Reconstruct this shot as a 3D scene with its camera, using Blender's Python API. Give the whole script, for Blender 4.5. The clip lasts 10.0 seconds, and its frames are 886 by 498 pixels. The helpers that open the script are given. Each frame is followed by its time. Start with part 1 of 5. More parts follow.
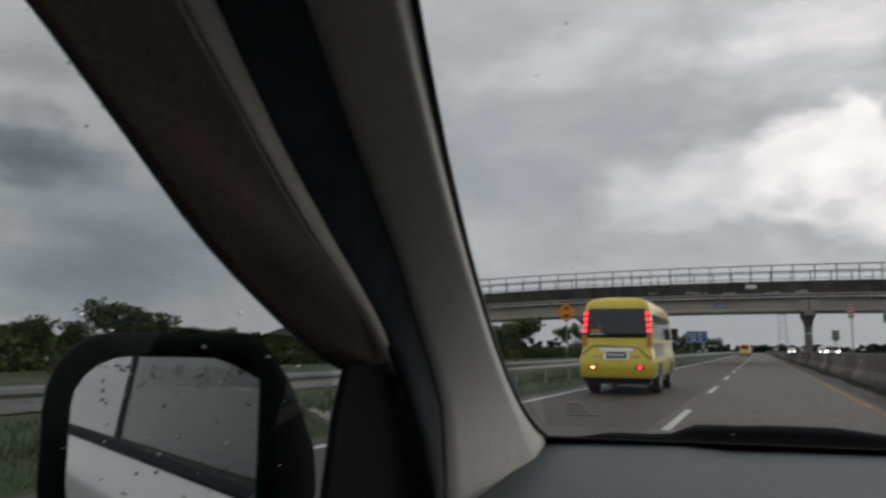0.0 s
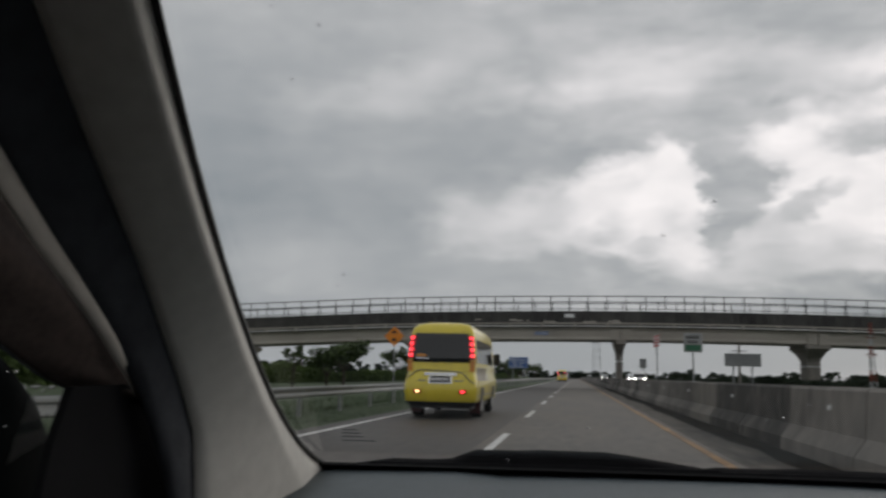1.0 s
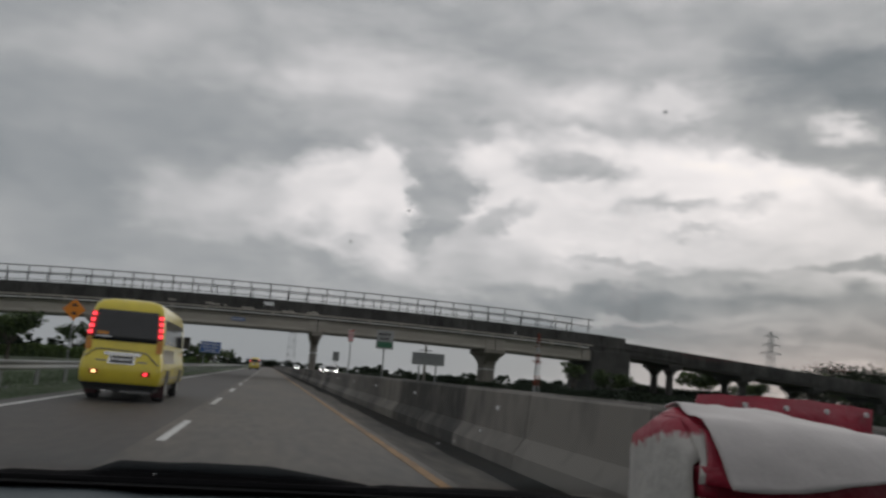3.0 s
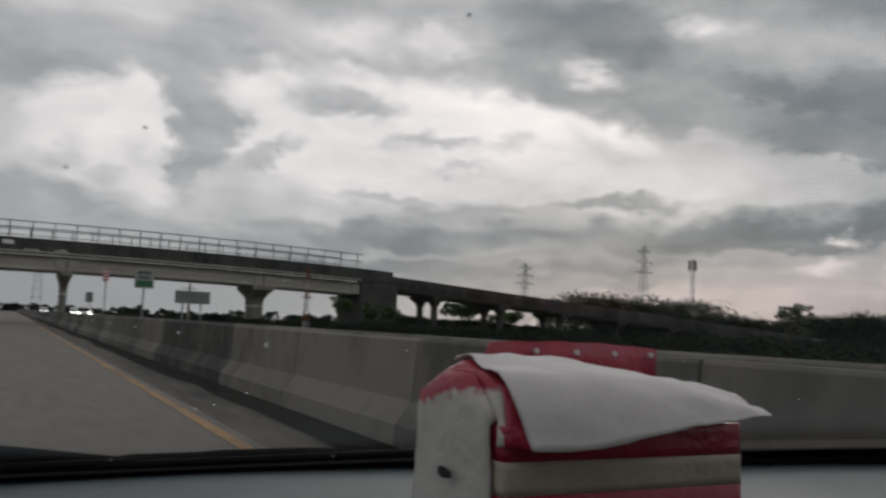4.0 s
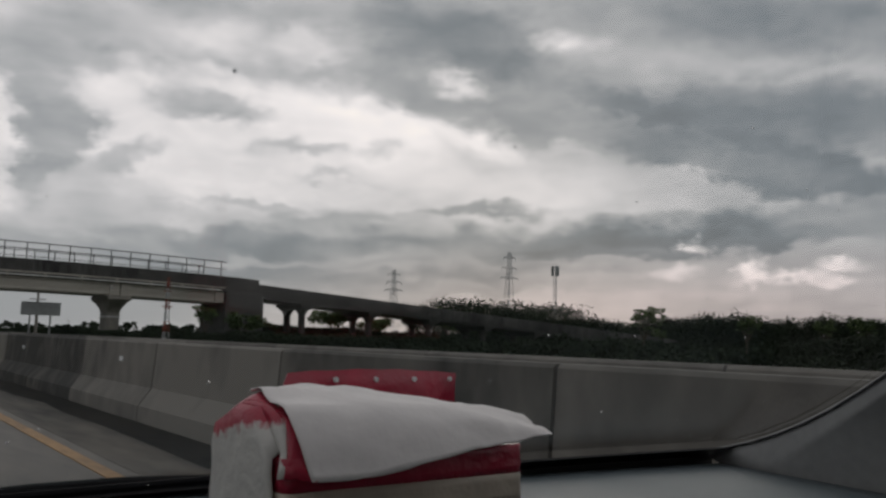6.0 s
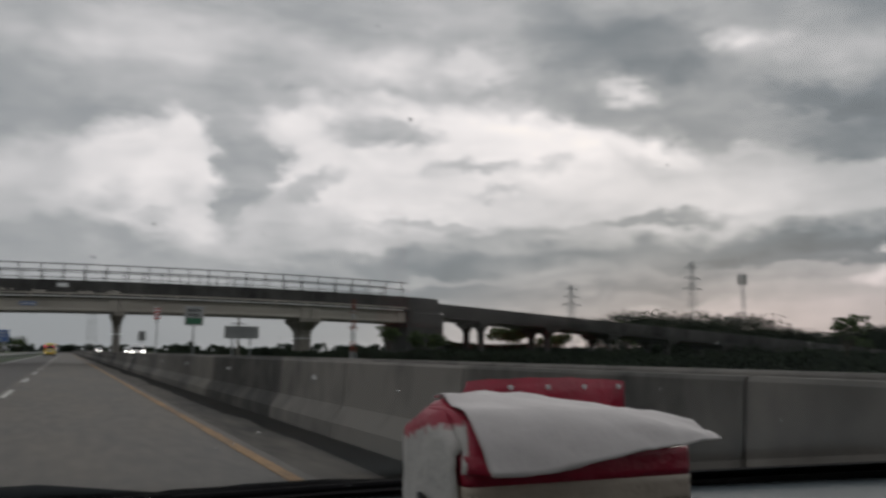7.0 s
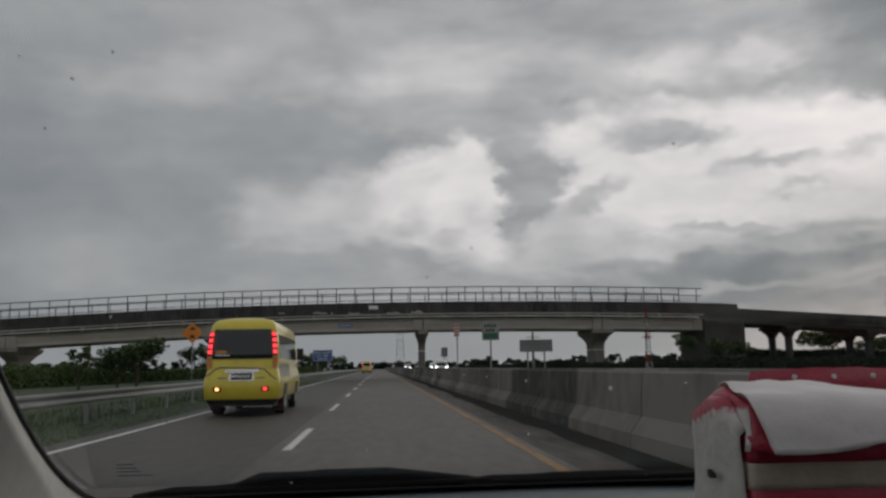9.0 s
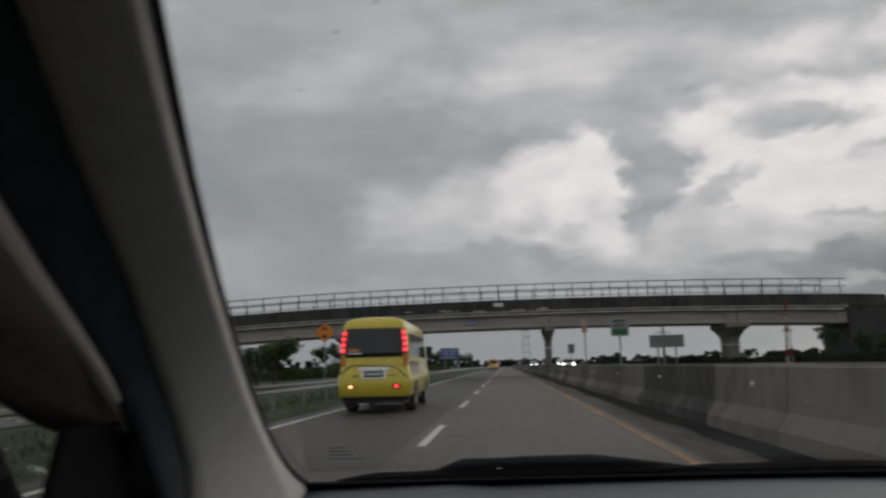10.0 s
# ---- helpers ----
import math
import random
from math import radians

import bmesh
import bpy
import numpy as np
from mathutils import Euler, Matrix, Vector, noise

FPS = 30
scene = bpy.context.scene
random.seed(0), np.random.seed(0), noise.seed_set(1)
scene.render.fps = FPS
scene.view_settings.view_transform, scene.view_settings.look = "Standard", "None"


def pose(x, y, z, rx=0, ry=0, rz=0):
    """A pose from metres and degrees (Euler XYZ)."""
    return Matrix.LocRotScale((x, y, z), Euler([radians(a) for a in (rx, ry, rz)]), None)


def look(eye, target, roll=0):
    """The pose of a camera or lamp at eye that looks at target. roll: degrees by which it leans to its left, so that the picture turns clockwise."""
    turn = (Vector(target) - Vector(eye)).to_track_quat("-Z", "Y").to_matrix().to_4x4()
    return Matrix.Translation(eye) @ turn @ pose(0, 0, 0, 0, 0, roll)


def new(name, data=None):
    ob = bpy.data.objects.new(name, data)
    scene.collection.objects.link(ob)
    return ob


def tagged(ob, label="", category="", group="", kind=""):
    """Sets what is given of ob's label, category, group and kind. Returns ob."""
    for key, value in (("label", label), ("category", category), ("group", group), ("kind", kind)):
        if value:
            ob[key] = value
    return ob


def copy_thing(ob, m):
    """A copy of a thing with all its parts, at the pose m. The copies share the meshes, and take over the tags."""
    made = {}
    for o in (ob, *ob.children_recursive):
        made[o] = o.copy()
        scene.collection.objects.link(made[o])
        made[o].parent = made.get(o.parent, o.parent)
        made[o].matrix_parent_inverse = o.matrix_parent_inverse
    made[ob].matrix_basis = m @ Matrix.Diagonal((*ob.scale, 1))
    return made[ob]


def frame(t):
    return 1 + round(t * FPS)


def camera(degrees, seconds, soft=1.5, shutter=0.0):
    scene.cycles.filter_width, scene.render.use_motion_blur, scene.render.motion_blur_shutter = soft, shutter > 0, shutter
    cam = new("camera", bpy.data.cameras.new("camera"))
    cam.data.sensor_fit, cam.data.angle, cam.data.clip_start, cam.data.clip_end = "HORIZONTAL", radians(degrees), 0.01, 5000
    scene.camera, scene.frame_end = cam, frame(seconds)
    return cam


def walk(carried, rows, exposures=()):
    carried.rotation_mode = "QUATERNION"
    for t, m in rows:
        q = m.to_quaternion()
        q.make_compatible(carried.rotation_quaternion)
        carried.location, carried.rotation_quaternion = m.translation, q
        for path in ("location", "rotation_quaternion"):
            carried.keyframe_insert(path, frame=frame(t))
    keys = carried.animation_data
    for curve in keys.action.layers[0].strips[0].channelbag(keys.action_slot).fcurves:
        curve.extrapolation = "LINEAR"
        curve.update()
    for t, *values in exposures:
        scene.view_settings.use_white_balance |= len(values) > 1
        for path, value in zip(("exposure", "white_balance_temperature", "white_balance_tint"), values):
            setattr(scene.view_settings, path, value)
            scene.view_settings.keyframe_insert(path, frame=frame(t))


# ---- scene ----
# The camera is held in the front passenger seat of a car on a toll road; x right, y ahead, road at z = 0.
cam = camera(56.22, 10.0, soft=2.6, shutter=0.4)
PATH = [
    (0, pose(-0.065, -0.053, 1.233, 96.80, -0.49, 20.72)),
    (0.5, pose(-0.042, -0.035, 1.236, 98.66, -0.54, 15.18)),
    (1, pose(-0.028, -0.015, 1.233, 98.55, -1.31, 8.94)),
    (1.5, pose(-0.010, -0.038, 1.238, 99.20, -2.26, 2.26)),
    (2, pose(-0.018, -0.024, 1.244, 99.89, -4.00, -4.10)),
    (2.5, pose(-0.023, 0.022, 1.244, 99.05, -5.71, -9.69)),
    (2.7, pose(-0.019, 0.037, 1.246, 99.17, -5.30, -9.77)),
    (3.8, pose(0.006, 0.116, 1.259, 96.41, -3.07, -24.73)),
    (4, pose(0.010, 0.131, 1.261, 95.50, -2.66, -27.60)),
    (4.5, pose(0.028, 0.123, 1.270, 96.07, -3.66, -33.71)),
    (5, pose(0.041, 0.118, 1.280, 96.90, -3.73, -37.72)),
    (5.2, pose(0.040, 0.113, 1.275, 96.46, -3.18, -37.43)),
    (6.3, pose(0.034, 0.082, 1.2795, 96.20, -0.17, -35.13)),
    (6.5, pose(0.033, 0.077, 1.282, 95.97, 0.38, -32.63)),
    (7, pose(0.016, 0.047, 1.273, 97.18, -0.48, -24.32)),
    (7.5, pose(0.010, 0.017, 1.278, 97.45, -1.17, -13.42)),
    (8, pose(-0.004, -0.005, 1.271, 96.58, 0.34, -6.84)),
    (8.5, pose(-0.013, -0.023, 1.259, 97.67, 0.72, -3.98)),
    (9, pose(-0.006, -0.038, 1.262, 98.05, 0.93, -4.35)),
    (9.5, pose(-0.002, -0.020, 1.261, 98.13, 1.06, -1.85)),
    (10, pose(-0.081, -0.000, 1.249, 98.05, 1.38, 4.26)),
]
walk(cam, PATH, exposures=((0, 0.33), (0.5, 0.24), (1, 0.25), (1.5, 0.13), (2, 0.06), (2.5, 0.05), (4, 0.05), (5, 0.08), (6.5, -0.02), (7, 0.05), (7.5, -0.03), (8, -0.05), (8.5, -0.18), (9, -0.10), (10, 0.0)))

# ---- sky and light ----
# Clouds: azimuth, elevation, half width, half height, lean (degrees), tone, softness.
STRATUS = [
    (-24.0, 11.0, 24.0, 15.0, 0, 0.51, 1.0),
    (-7.6, 14.8, 16.8, 2.2, -3, 0.55, 1.0),
    (-13.4, 18.4, 10.1, 2.7, 0, 0.635, 1),
    (-15.0, 8.6, 9.6, 6.3, 0, 0.53, 1),
    (12.5, 20.8, 5.1, 1.9, -20, 0.68, 0.9),
    (19.8, 19.6, 5.7, 2.2, 0, 0.77, 0.9),
    (37.4, 20.5, 9.0, 2.7, -12, 0.47, 0.8),
    (3.7, 20.0, 8.8, 2.3, 5, 0.76, 1),
    (-43.0, 5.2, 11.4, 7.0, 0, 0.43, 1),
    (-47.6, 12.0, 5.6, 2.6, -8, 0.36, 0.9),
    (-27.0, 6.5, 9.0, 6.0, 0, 0.50, 1.0),
    (-47.9, 17.3, 4.7, 2.3, 0, 0.54, 1),
    (-11.0, 15.4, 10.1, 1.6, 12, 0.57, 0.9),
    (-13.2, 19.9, 9.4, 1.6, 10, 0.66, 1),
]
BRIGHT = [
    (21.5, 12.0, 13.2, 4.8, 0, 0.83, 0.7),
    (29.1, 14.3, 11.9, 3.0, -6, 0.89, 0.7),
    (39.0, 10.4, 16.4, 3.1, -2, 0.78, 0.8),
    (-6.8, 10.3, 4.4, 2.7, 8, 0.69, 0.9),
    (-1.4, 10.7, 4.8, 3.0, 8, 0.735, 0.7),
    (3.3, 11.3, 4.2, 3.5, 14, 0.82, 0.5),
    (6.2, 12.7, 2.6, 3.4, 18, 0.85, 0.42),
    (6.9, 9.4, 2.3, 2.6, 0, 0.79, 0.7),
    (14.6, 15.7, 3.0, 2.4, 20, 0.82, 0.7),
    (16.4, 12.0, 3.9, 2.3, 10, 0.83, 0.8),
    (38.4, 13.8, 4.6, 1.0, -22, 0.89, 1.0),
    (27.2, 19.3, 4.1, 1.8, 10, 0.72, 0.9),
]
SHADE = [
    (11.0, 12.3, 2.3, 2.6, -10, 0.60, 0.5),
    (10.0, 9.9, 1.2, 2.0, -14, 0.60, 0.6),
    (14.8, 11.0, 3.1, 1.0, 28, 0.66, 0.8),
    (19.9, 15.0, 4.3, 1.2, 0, 0.64, 0.7),
    (-0.6, 7.2, 6.0, 1.5, -3, 0.60, 0.9),
    (-4.0, 9.4, 2.6, 1.2, 10, 0.67, 1.0),
    (1.6, 9.5, 2.6, 1.1, 14, 0.70, 1.0),
    (4.9, 9.0, 1.8, 0.8, -6, 0.70, 1.0),
    (2.1, 6.0, 12.9, 0.8, 0, 0.61, 0.9),
    (17.6, 7.1, 11.7, 1.4, 0, 0.7, 0.9),
    (26.3, 12.8, 3.9, 0.7, 10, 0.69, 1.0),
    (31.6, 13.0, 2.5, 0.6, 3, 0.72, 1.0),
    (23.8, 8.7, 4.3, 0.5, -3, 0.66, 0.8),
    (28.7, 11.1, 2.3, 0.4, 0, 0.7, 0.8),
]
HEAVY = [
    (39.9, 20.2, 3.7, 2.3, -15, 0.46, 0.7),
    (53.3, 15.5, 11.7, 2.3, -10, 0.45, 0.7),
    (58.8, 11.6, 6.6, 1.8, -12, 0.4, 0.7),
    (48.7, 18.8, 8.6, 1.8, -14, 0.62, 0.9),
    (35.1, 16.6, 5.1, 1.6, -20, 0.57, 0.8),
    (45.0, 14.7, 7.0, 1.5, -11, 0.55, 0.45),
    (53.5, 12.7, 6.5, 1.3, -11, 0.50, 0.45),
    (61.0, 10.9, 6.0, 1.3, -9, 0.45, 0.5),
    (58.0, 21.0, 13.3, 2.9, -8, 0.51, 0.8),
    (62.5, 14.8, 9.4, 2.3, -10, 0.46, 0.8),
]
GAPS = [
    (37.3, 17.7, 2.5, 1.2, -28, 0.82, 1.0),
    (44.8, 20.4, 2.6, 0.9, -12, 0.80, 1.0),
    (25.9, 19.7, 2.2, 0.8, 5, 0.79, 1.0),
    (20.1, 17.4, 1.6, 0.8, 0, 0.76, 1.0),
    (27.3, 19.0, 2.0, 0.7, 5, 0.78, 1.0),
]
LOW = [
    (-8.0, 1.6, 26.0, 2.4, 0, 0.53, 0.9),
    (14.0, 2.0, 12.0, 2.0, 0, 0.55, 0.9),
    (34.0, 6.7, 16.5, 1.1, 2, 0.47, 1.0),
    (29.0, 7.9, 9.0, 0.6, 2, 0.60, 1.0),
    (45.0, 6.3, 10.0, 0.7, 3, 0.42, 0.85),
    (39.0, 8.7, 7.0, 0.4, 2, 0.57, 0.9),
    (54.0, 7.5, 15.7, 1.5, 3, 0.39, 0.85),
    (23.0, 6.2, 9.4, 1.2, 0, 0.48, 0.9),
    (23.8, 4.2, 13.7, 1.5, 0, 0.48, 0.9),
    (36.5, 4.7, 12.5, 1.2, 2, 0.49, 0.9),
    (53.9, 5.0, 7.6, 0.9, 4, 0.62, 0.9),
    (-6.9, 5.6, 15.6, 1.0, 0, 0.6, 0.9),
    (63.2, 8.2, 6.2, 1.0, 3, 0.55, 0.8),
    (-18.5, 7.3, 7.8, 3.5, 0, 0.6, 1),
]
STREAKS = [
    (40.0, 3.6, 9.0, 0.5, 3, 0.55, 0.9),
    (50.0, 6.6, 9.0, 0.6, 4, 0.46, 0.9),
    (46.0, 4.7, 5.0, 0.35, 3, 0.57, 0.9),
    (58.0, 6.7, 6.0, 0.5, 2, 0.44, 0.9),
    (60.0, 2.9, 7.0, 0.6, 2, 0.60, 0.9),
    (33.0, 4.9, 6.0, 0.4, 2, 0.58, 0.9),
    (24.0, 5.2, 6.0, 0.4, 0, 0.60, 0.9),
]
GLOW = [
    (-8.0, 1.6, 26.0, 2.4, 0, 0.53, 0.9),
    (14.0, 2.0, 12.0, 2.0, 0, 0.55, 0.9),
    (53.1, 6.4, 1.1, 0.5, 10, 0.80, 1.0),
    (56.9, 5.0, 1.5, 0.7, 20, 0.88, 1.0),
    (59.6, 4.9, 2.4, 0.5, 0, 0.84, 1.0),
    (62.0, 5.4, 2.0, 0.4, 0, 0.84, 0.9),
    (61.6, 4.5, 1.8, 0.4, 4, 0.82, 0.9),
    (51.8, 4.9, 1.9, 0.5, 5, 0.78, 1.0),
]


def build_world():
    world = bpy.data.worlds.new("overcast_evening")
    scene.world = world
    world.use_nodes = True
    nt = world.node_tree
    nt.nodes.clear()

    def node(kind):
        return nt.nodes.new(kind)

    def link(a, b):
        nt.links.new(a, b)

    def math_node(op, a, b=None, c=None, clamp=False):
        n = node("ShaderNodeMath")
        n.operation, n.use_clamp = op, clamp
        for i, value in enumerate((a, b, c)):
            if value is None:
                continue
            if isinstance(value, (int, float)):
                n.inputs[i].default_value = value
            else:
                link(value, n.inputs[i])
        return n.outputs[0]

    place = node("ShaderNodeTexCoord").outputs["Generated"]
    sep = node("ShaderNodeSeparateXYZ")
    link(place, sep.inputs[0])
    az = math_node("MULTIPLY", math_node("ARCTAN2", sep.outputs[0], sep.outputs[1]), 57.29578)
    el = math_node("MULTIPLY", math_node("ARCSINE", sep.outputs[2]), 57.29578)
    flat = node("ShaderNodeCombineXYZ")
    link(az, flat.inputs[0])
    link(el, flat.inputs[1])

    def fbm(sx, sy, detail, rough=0.55, colour=False):
        m = node("ShaderNodeMapping")
        m.inputs["Scale"].default_value = (sx, sy, 1)
        link(flat.outputs[0], m.inputs[0])
        n = node("ShaderNodeTexNoise")
        n.inputs["Scale"].default_value = 1.0
        n.inputs["Detail"].default_value = detail
        n.inputs["Roughness"].default_value = rough
        link(m.outputs[0], n.inputs["Vector"])
        return n.outputs["Color" if colour else "Fac"]

    def warped(base, sx, sy, amount, detail=5, rough=0.54):
        off = node("ShaderNodeVectorMath")
        off.operation = "SUBTRACT"
        link(fbm(sx, sy, detail, rough, True), off.inputs[0])
        off.inputs[1].default_value = (0.5, 0.5, 0.5)
        mul = node("ShaderNodeVectorMath")
        mul.operation = "MULTIPLY"
        link(off.outputs[0], mul.inputs[0])
        mul.inputs[1].default_value = (amount * 1.6, amount, 0)
        add = node("ShaderNodeVectorMath")
        add.operation = "ADD"
        link(base, add.inputs[0])
        link(mul.outputs[0], add.inputs[1])
        return add.outputs[0]

    ragged = warped(flat.outputs[0], 0.22, 0.4, 4.2)

    # grey sheet, a little lighter towards the zenith, with long streaks
    tone = math_node("MULTIPLY_ADD", fbm(0.035, 0.085, 4, 0.5), 0.18, 0.545)

    crisp = warped(flat.outputs[0], 0.30, 0.50, 3.6, 8, 0.60)

    def lay(tone, clouds, outline):
        for a, e, sx, sy, lean, value, soft in clouds:
            m = node("ShaderNodeMapping")
            m.vector_type = "TEXTURE"
            m.inputs["Location"].default_value = (a, e, 0)
            m.inputs["Rotation"].default_value = (0, 0, radians(lean))
            m.inputs["Scale"].default_value = (sx * 1.25, sy * 1.25, 1)
            link(outline, m.inputs[0])
            g = node("ShaderNodeTexGradient")
            g.gradient_type = "SPHERICAL"
            link(m.outputs[0], g.inputs[0])
            r = node("ShaderNodeMapRange")
            r.interpolation_type = "SMOOTHSTEP"
            r.inputs["From Max"].default_value = soft
            link(g.outputs["Fac"], r.inputs["Value"])
            mix = node("ShaderNodeMix")
            mix.data_type = "FLOAT"
            link(r.outputs["Result"], mix.inputs[0])
            link(tone, mix.inputs[2])
            mix.inputs[3].default_value = value
            tone = mix.outputs[0]
        return tone

    for clouds in (STRATUS, BRIGHT, HEAVY, SHADE, GAPS, LOW, STREAKS):
        tone = lay(tone, clouds, ragged if clouds in (STRATUS, LOW, STREAKS) else crisp)
    # billows and wisps
    veil = node("ShaderNodeMapRange")
    veil.interpolation_type = "SMOOTHSTEP"
    for key, value in (("From Min", -13.0), ("From Max", 6.0), ("To Min", 0.5), ("To Max", 1.0)):
        veil.inputs[key].default_value = value
    link(az, veil.inputs["Value"])
    calm = veil.outputs["Result"]

    def billow(tone, source, amount, shift):
        return math_node("ADD", tone, math_node("MULTIPLY", math_node("MULTIPLY_ADD", source, amount, shift), calm))

    tone = billow(tone, fbm(0.11, 0.27, 5, 0.52), 0.16, -0.075)
    tone = billow(tone, fbm(0.16, 0.48, 8, 0.62), 0.15, -0.075)
    tone = billow(tone, fbm(0.5, 0.8, 5, 0.6), 0.06, -0.028)
    # rounded heads with creases between them
    heads = math_node("ABSOLUTE", math_node("SUBTRACT", fbm(0.12, 0.20, 3, 0.45), 0.5))
    tone = billow(tone, heads, 0.26, -0.028)
    tone = lay(tone, GLOW, crisp)

    ramp = node("ShaderNodeValToRGB")
    ramp.color_ramp.interpolation = "LINEAR"
    stops = [(0.30, (0.081, 0.093, 0.104)), (0.45, (0.167, 0.187, 0.204)), (0.60, (0.315, 0.322, 0.331)),
             (0.75, (0.529, 0.516, 0.522)), (0.88, (0.755, 0.716, 0.712)), (1.0, (0.95, 0.87, 0.80))]
    while len(ramp.color_ramp.elements) < len(stops):
        ramp.color_ramp.elements.new(0.5)
    for item, (at, rgb) in zip(ramp.color_ramp.elements, stops):
        item.position, item.color = at, (*rgb, 1)
    link(tone, ramp.inputs[0])

    # evening warmth low in the west
    warm_m = node("ShaderNodeMapping")
    warm_m.vector_type = "TEXTURE"
    warm_m.inputs["Location"].default_value = (52, 2.0, 0)
    warm_m.inputs["Scale"].default_value = (34, 5.5, 1)
    link(flat.outputs[0], warm_m.inputs[0])
    warm_g = node("ShaderNodeTexGradient")
    warm_g.gradient_type = "SPHERICAL"
    link(warm_m.outputs[0], warm_g.inputs[0])
    warm = node("ShaderNodeMix")
    warm.data_type, warm.blend_type = "RGBA", "MULTIPLY"
    link(math_node("MULTIPLY", warm_g.outputs["Fac"], 1.3, clamp=True), warm.inputs[0])
    link(ramp.outputs[0], warm.inputs[6])
    warm.inputs[7].default_value = (1.13, 1.0, 0.975, 1)

    sky = node("ShaderNodeTexSky")
    sky.sky_type, sky.sun_disc = "NISHITA", False
    sky.sun_elevation, sky.sun_rotation = radians(14), radians(40)
    sky_bg = node("ShaderNodeBackground")
    sky_bg.inputs["Strength"].default_value = 0.05
    link(sky.outputs[0], sky_bg.inputs["Color"])
    cloud_bg = node("ShaderNodeBackground")
    cloud_bg.inputs["Strength"].default_value = 1.18
    link(warm.outputs[2], cloud_bg.inputs["Color"])
    cover = node("ShaderNodeMixShader")
    cover.inputs[0].default_value = 0.97
    link(sky_bg.outputs[0], cover.inputs[1])
    link(cloud_bg.outputs[0], cover.inputs[2])
    out = node("ShaderNodeOutputWorld")
    link(cover.outputs[0], out.inputs["Surface"])
    world.cycles.sampling_method = "MANUAL"
    world.cycles.sample_map_resolution = 512


build_world()

sun = new("sun", bpy.data.lights.new("sun", "SUN"))
sun.data.energy, sun.data.angle, sun.data.color = 0.5, radians(40), (1.0, 0.93, 0.86)
sun.matrix_world = look((120, 145, 60), (0, 0, 0))

# ---- materials ----
def material(name, base, rough=0.6, metal=0.0, spread=0.25, grain=30.0, stain=2.0, bump=0.15, bump_scale=120.0,
             tint=None, island=0.0, piece=0.0, coat=0.0, stretch=(1, 1, 1), spec=0.5, ends=(0.39, 0.72)):
    """A surface with fine grain and broad stains in its colour, gloss and relief, at true size."""
    mat = bpy.data.materials.new(name)
    mat.use_nodes = True
    nt = mat.node_tree
    bsdf = nt.nodes["Principled BSDF"]
    coord = nt.nodes.new("ShaderNodeTexCoord").outputs["Object"]
    if piece:
        info = nt.nodes.new("ShaderNodeObjectInfo")
        shift = nt.nodes.new("ShaderNodeVectorMath")
        shift.operation = "MULTIPLY_ADD"
        nt.links.new(info.outputs["Random"], shift.inputs[0])
        shift.inputs[1].default_value = (37, 53, 71)
        nt.links.new(coord, shift.inputs[2])
        coord = shift.outputs[0]
    scale = nt.nodes.new("ShaderNodeMapping")
    scale.inputs["Scale"].default_value = stretch
    nt.links.new(coord, scale.inputs[0])
    coord = scale.outputs[0]

    def noise_at(size, detail):
        n = nt.nodes.new("ShaderNodeTexNoise")
        n.inputs["Scale"].default_value, n.inputs["Detail"].default_value = size, detail
        nt.links.new(coord, n.inputs["Vector"])
        return n.outputs["Fac"]

    fine, broad = noise_at(grain, 4), noise_at(stain, 5)
    both = nt.nodes.new("ShaderNodeMath")
    both.operation = "MULTIPLY_ADD"
    nt.links.new(broad, both.inputs[0])
    both.inputs[1].default_value = 1.4
    nt.links.new(fine, both.inputs[2])
    value = both.outputs[0]
    if island or piece:
        src = nt.nodes.new("ShaderNodeNewGeometry").outputs["Random Per Island"] if island else info.outputs["Random"]
        more = nt.nodes.new("ShaderNodeMath")
        more.operation = "MULTIPLY_ADD"
        nt.links.new(src, more.inputs[0])
        more.inputs[1].default_value = island or piece
        nt.links.new(value, more.inputs[2])
        sub = nt.nodes.new("ShaderNodeMath")
        sub.operation = "SUBTRACT"
        nt.links.new(more.outputs[0], sub.inputs[0])
        sub.inputs[1].default_value = (island or piece) / 2
        value = sub.outputs[0]
    ramp = nt.nodes.new("ShaderNodeValToRGB")
    lo = [c * (1 - spread) for c in base]
    hi = [min(1, c * (1 + spread)) for c in (tint or base)]
    ramp.color_ramp.elements[0].position, ramp.color_ramp.elements[0].color = ends[0], (*lo, 1)
    ramp.color_ramp.elements[1].position, ramp.color_ramp.elements[1].color = ends[1], (*hi, 1)
    half = nt.nodes.new("ShaderNodeMath")
    half.operation = "MULTIPLY"
    nt.links.new(value, half.inputs[0])
    half.inputs[1].default_value = 0.46
    nt.links.new(half.outputs[0], ramp.inputs[0])
    nt.links.new(ramp.outputs[0], bsdf.inputs["Base Color"])
    gloss = nt.nodes.new("ShaderNodeMapRange")
    gloss.inputs["To Min"].default_value, gloss.inputs["To Max"].default_value = max(0.02, rough - 0.12), min(1, rough + 0.12)
    nt.links.new(broad, gloss.inputs["Value"])
    nt.links.new(gloss.outputs[0], bsdf.inputs["Roughness"])
    bsdf.inputs["Metallic"].default_value = metal
    bsdf.inputs["Specular IOR Level"].default_value = spec
    if coat:
        bsdf.inputs["Coat Weight"].default_value, bsdf.inputs["Coat Roughness"].default_value = coat, 0.08
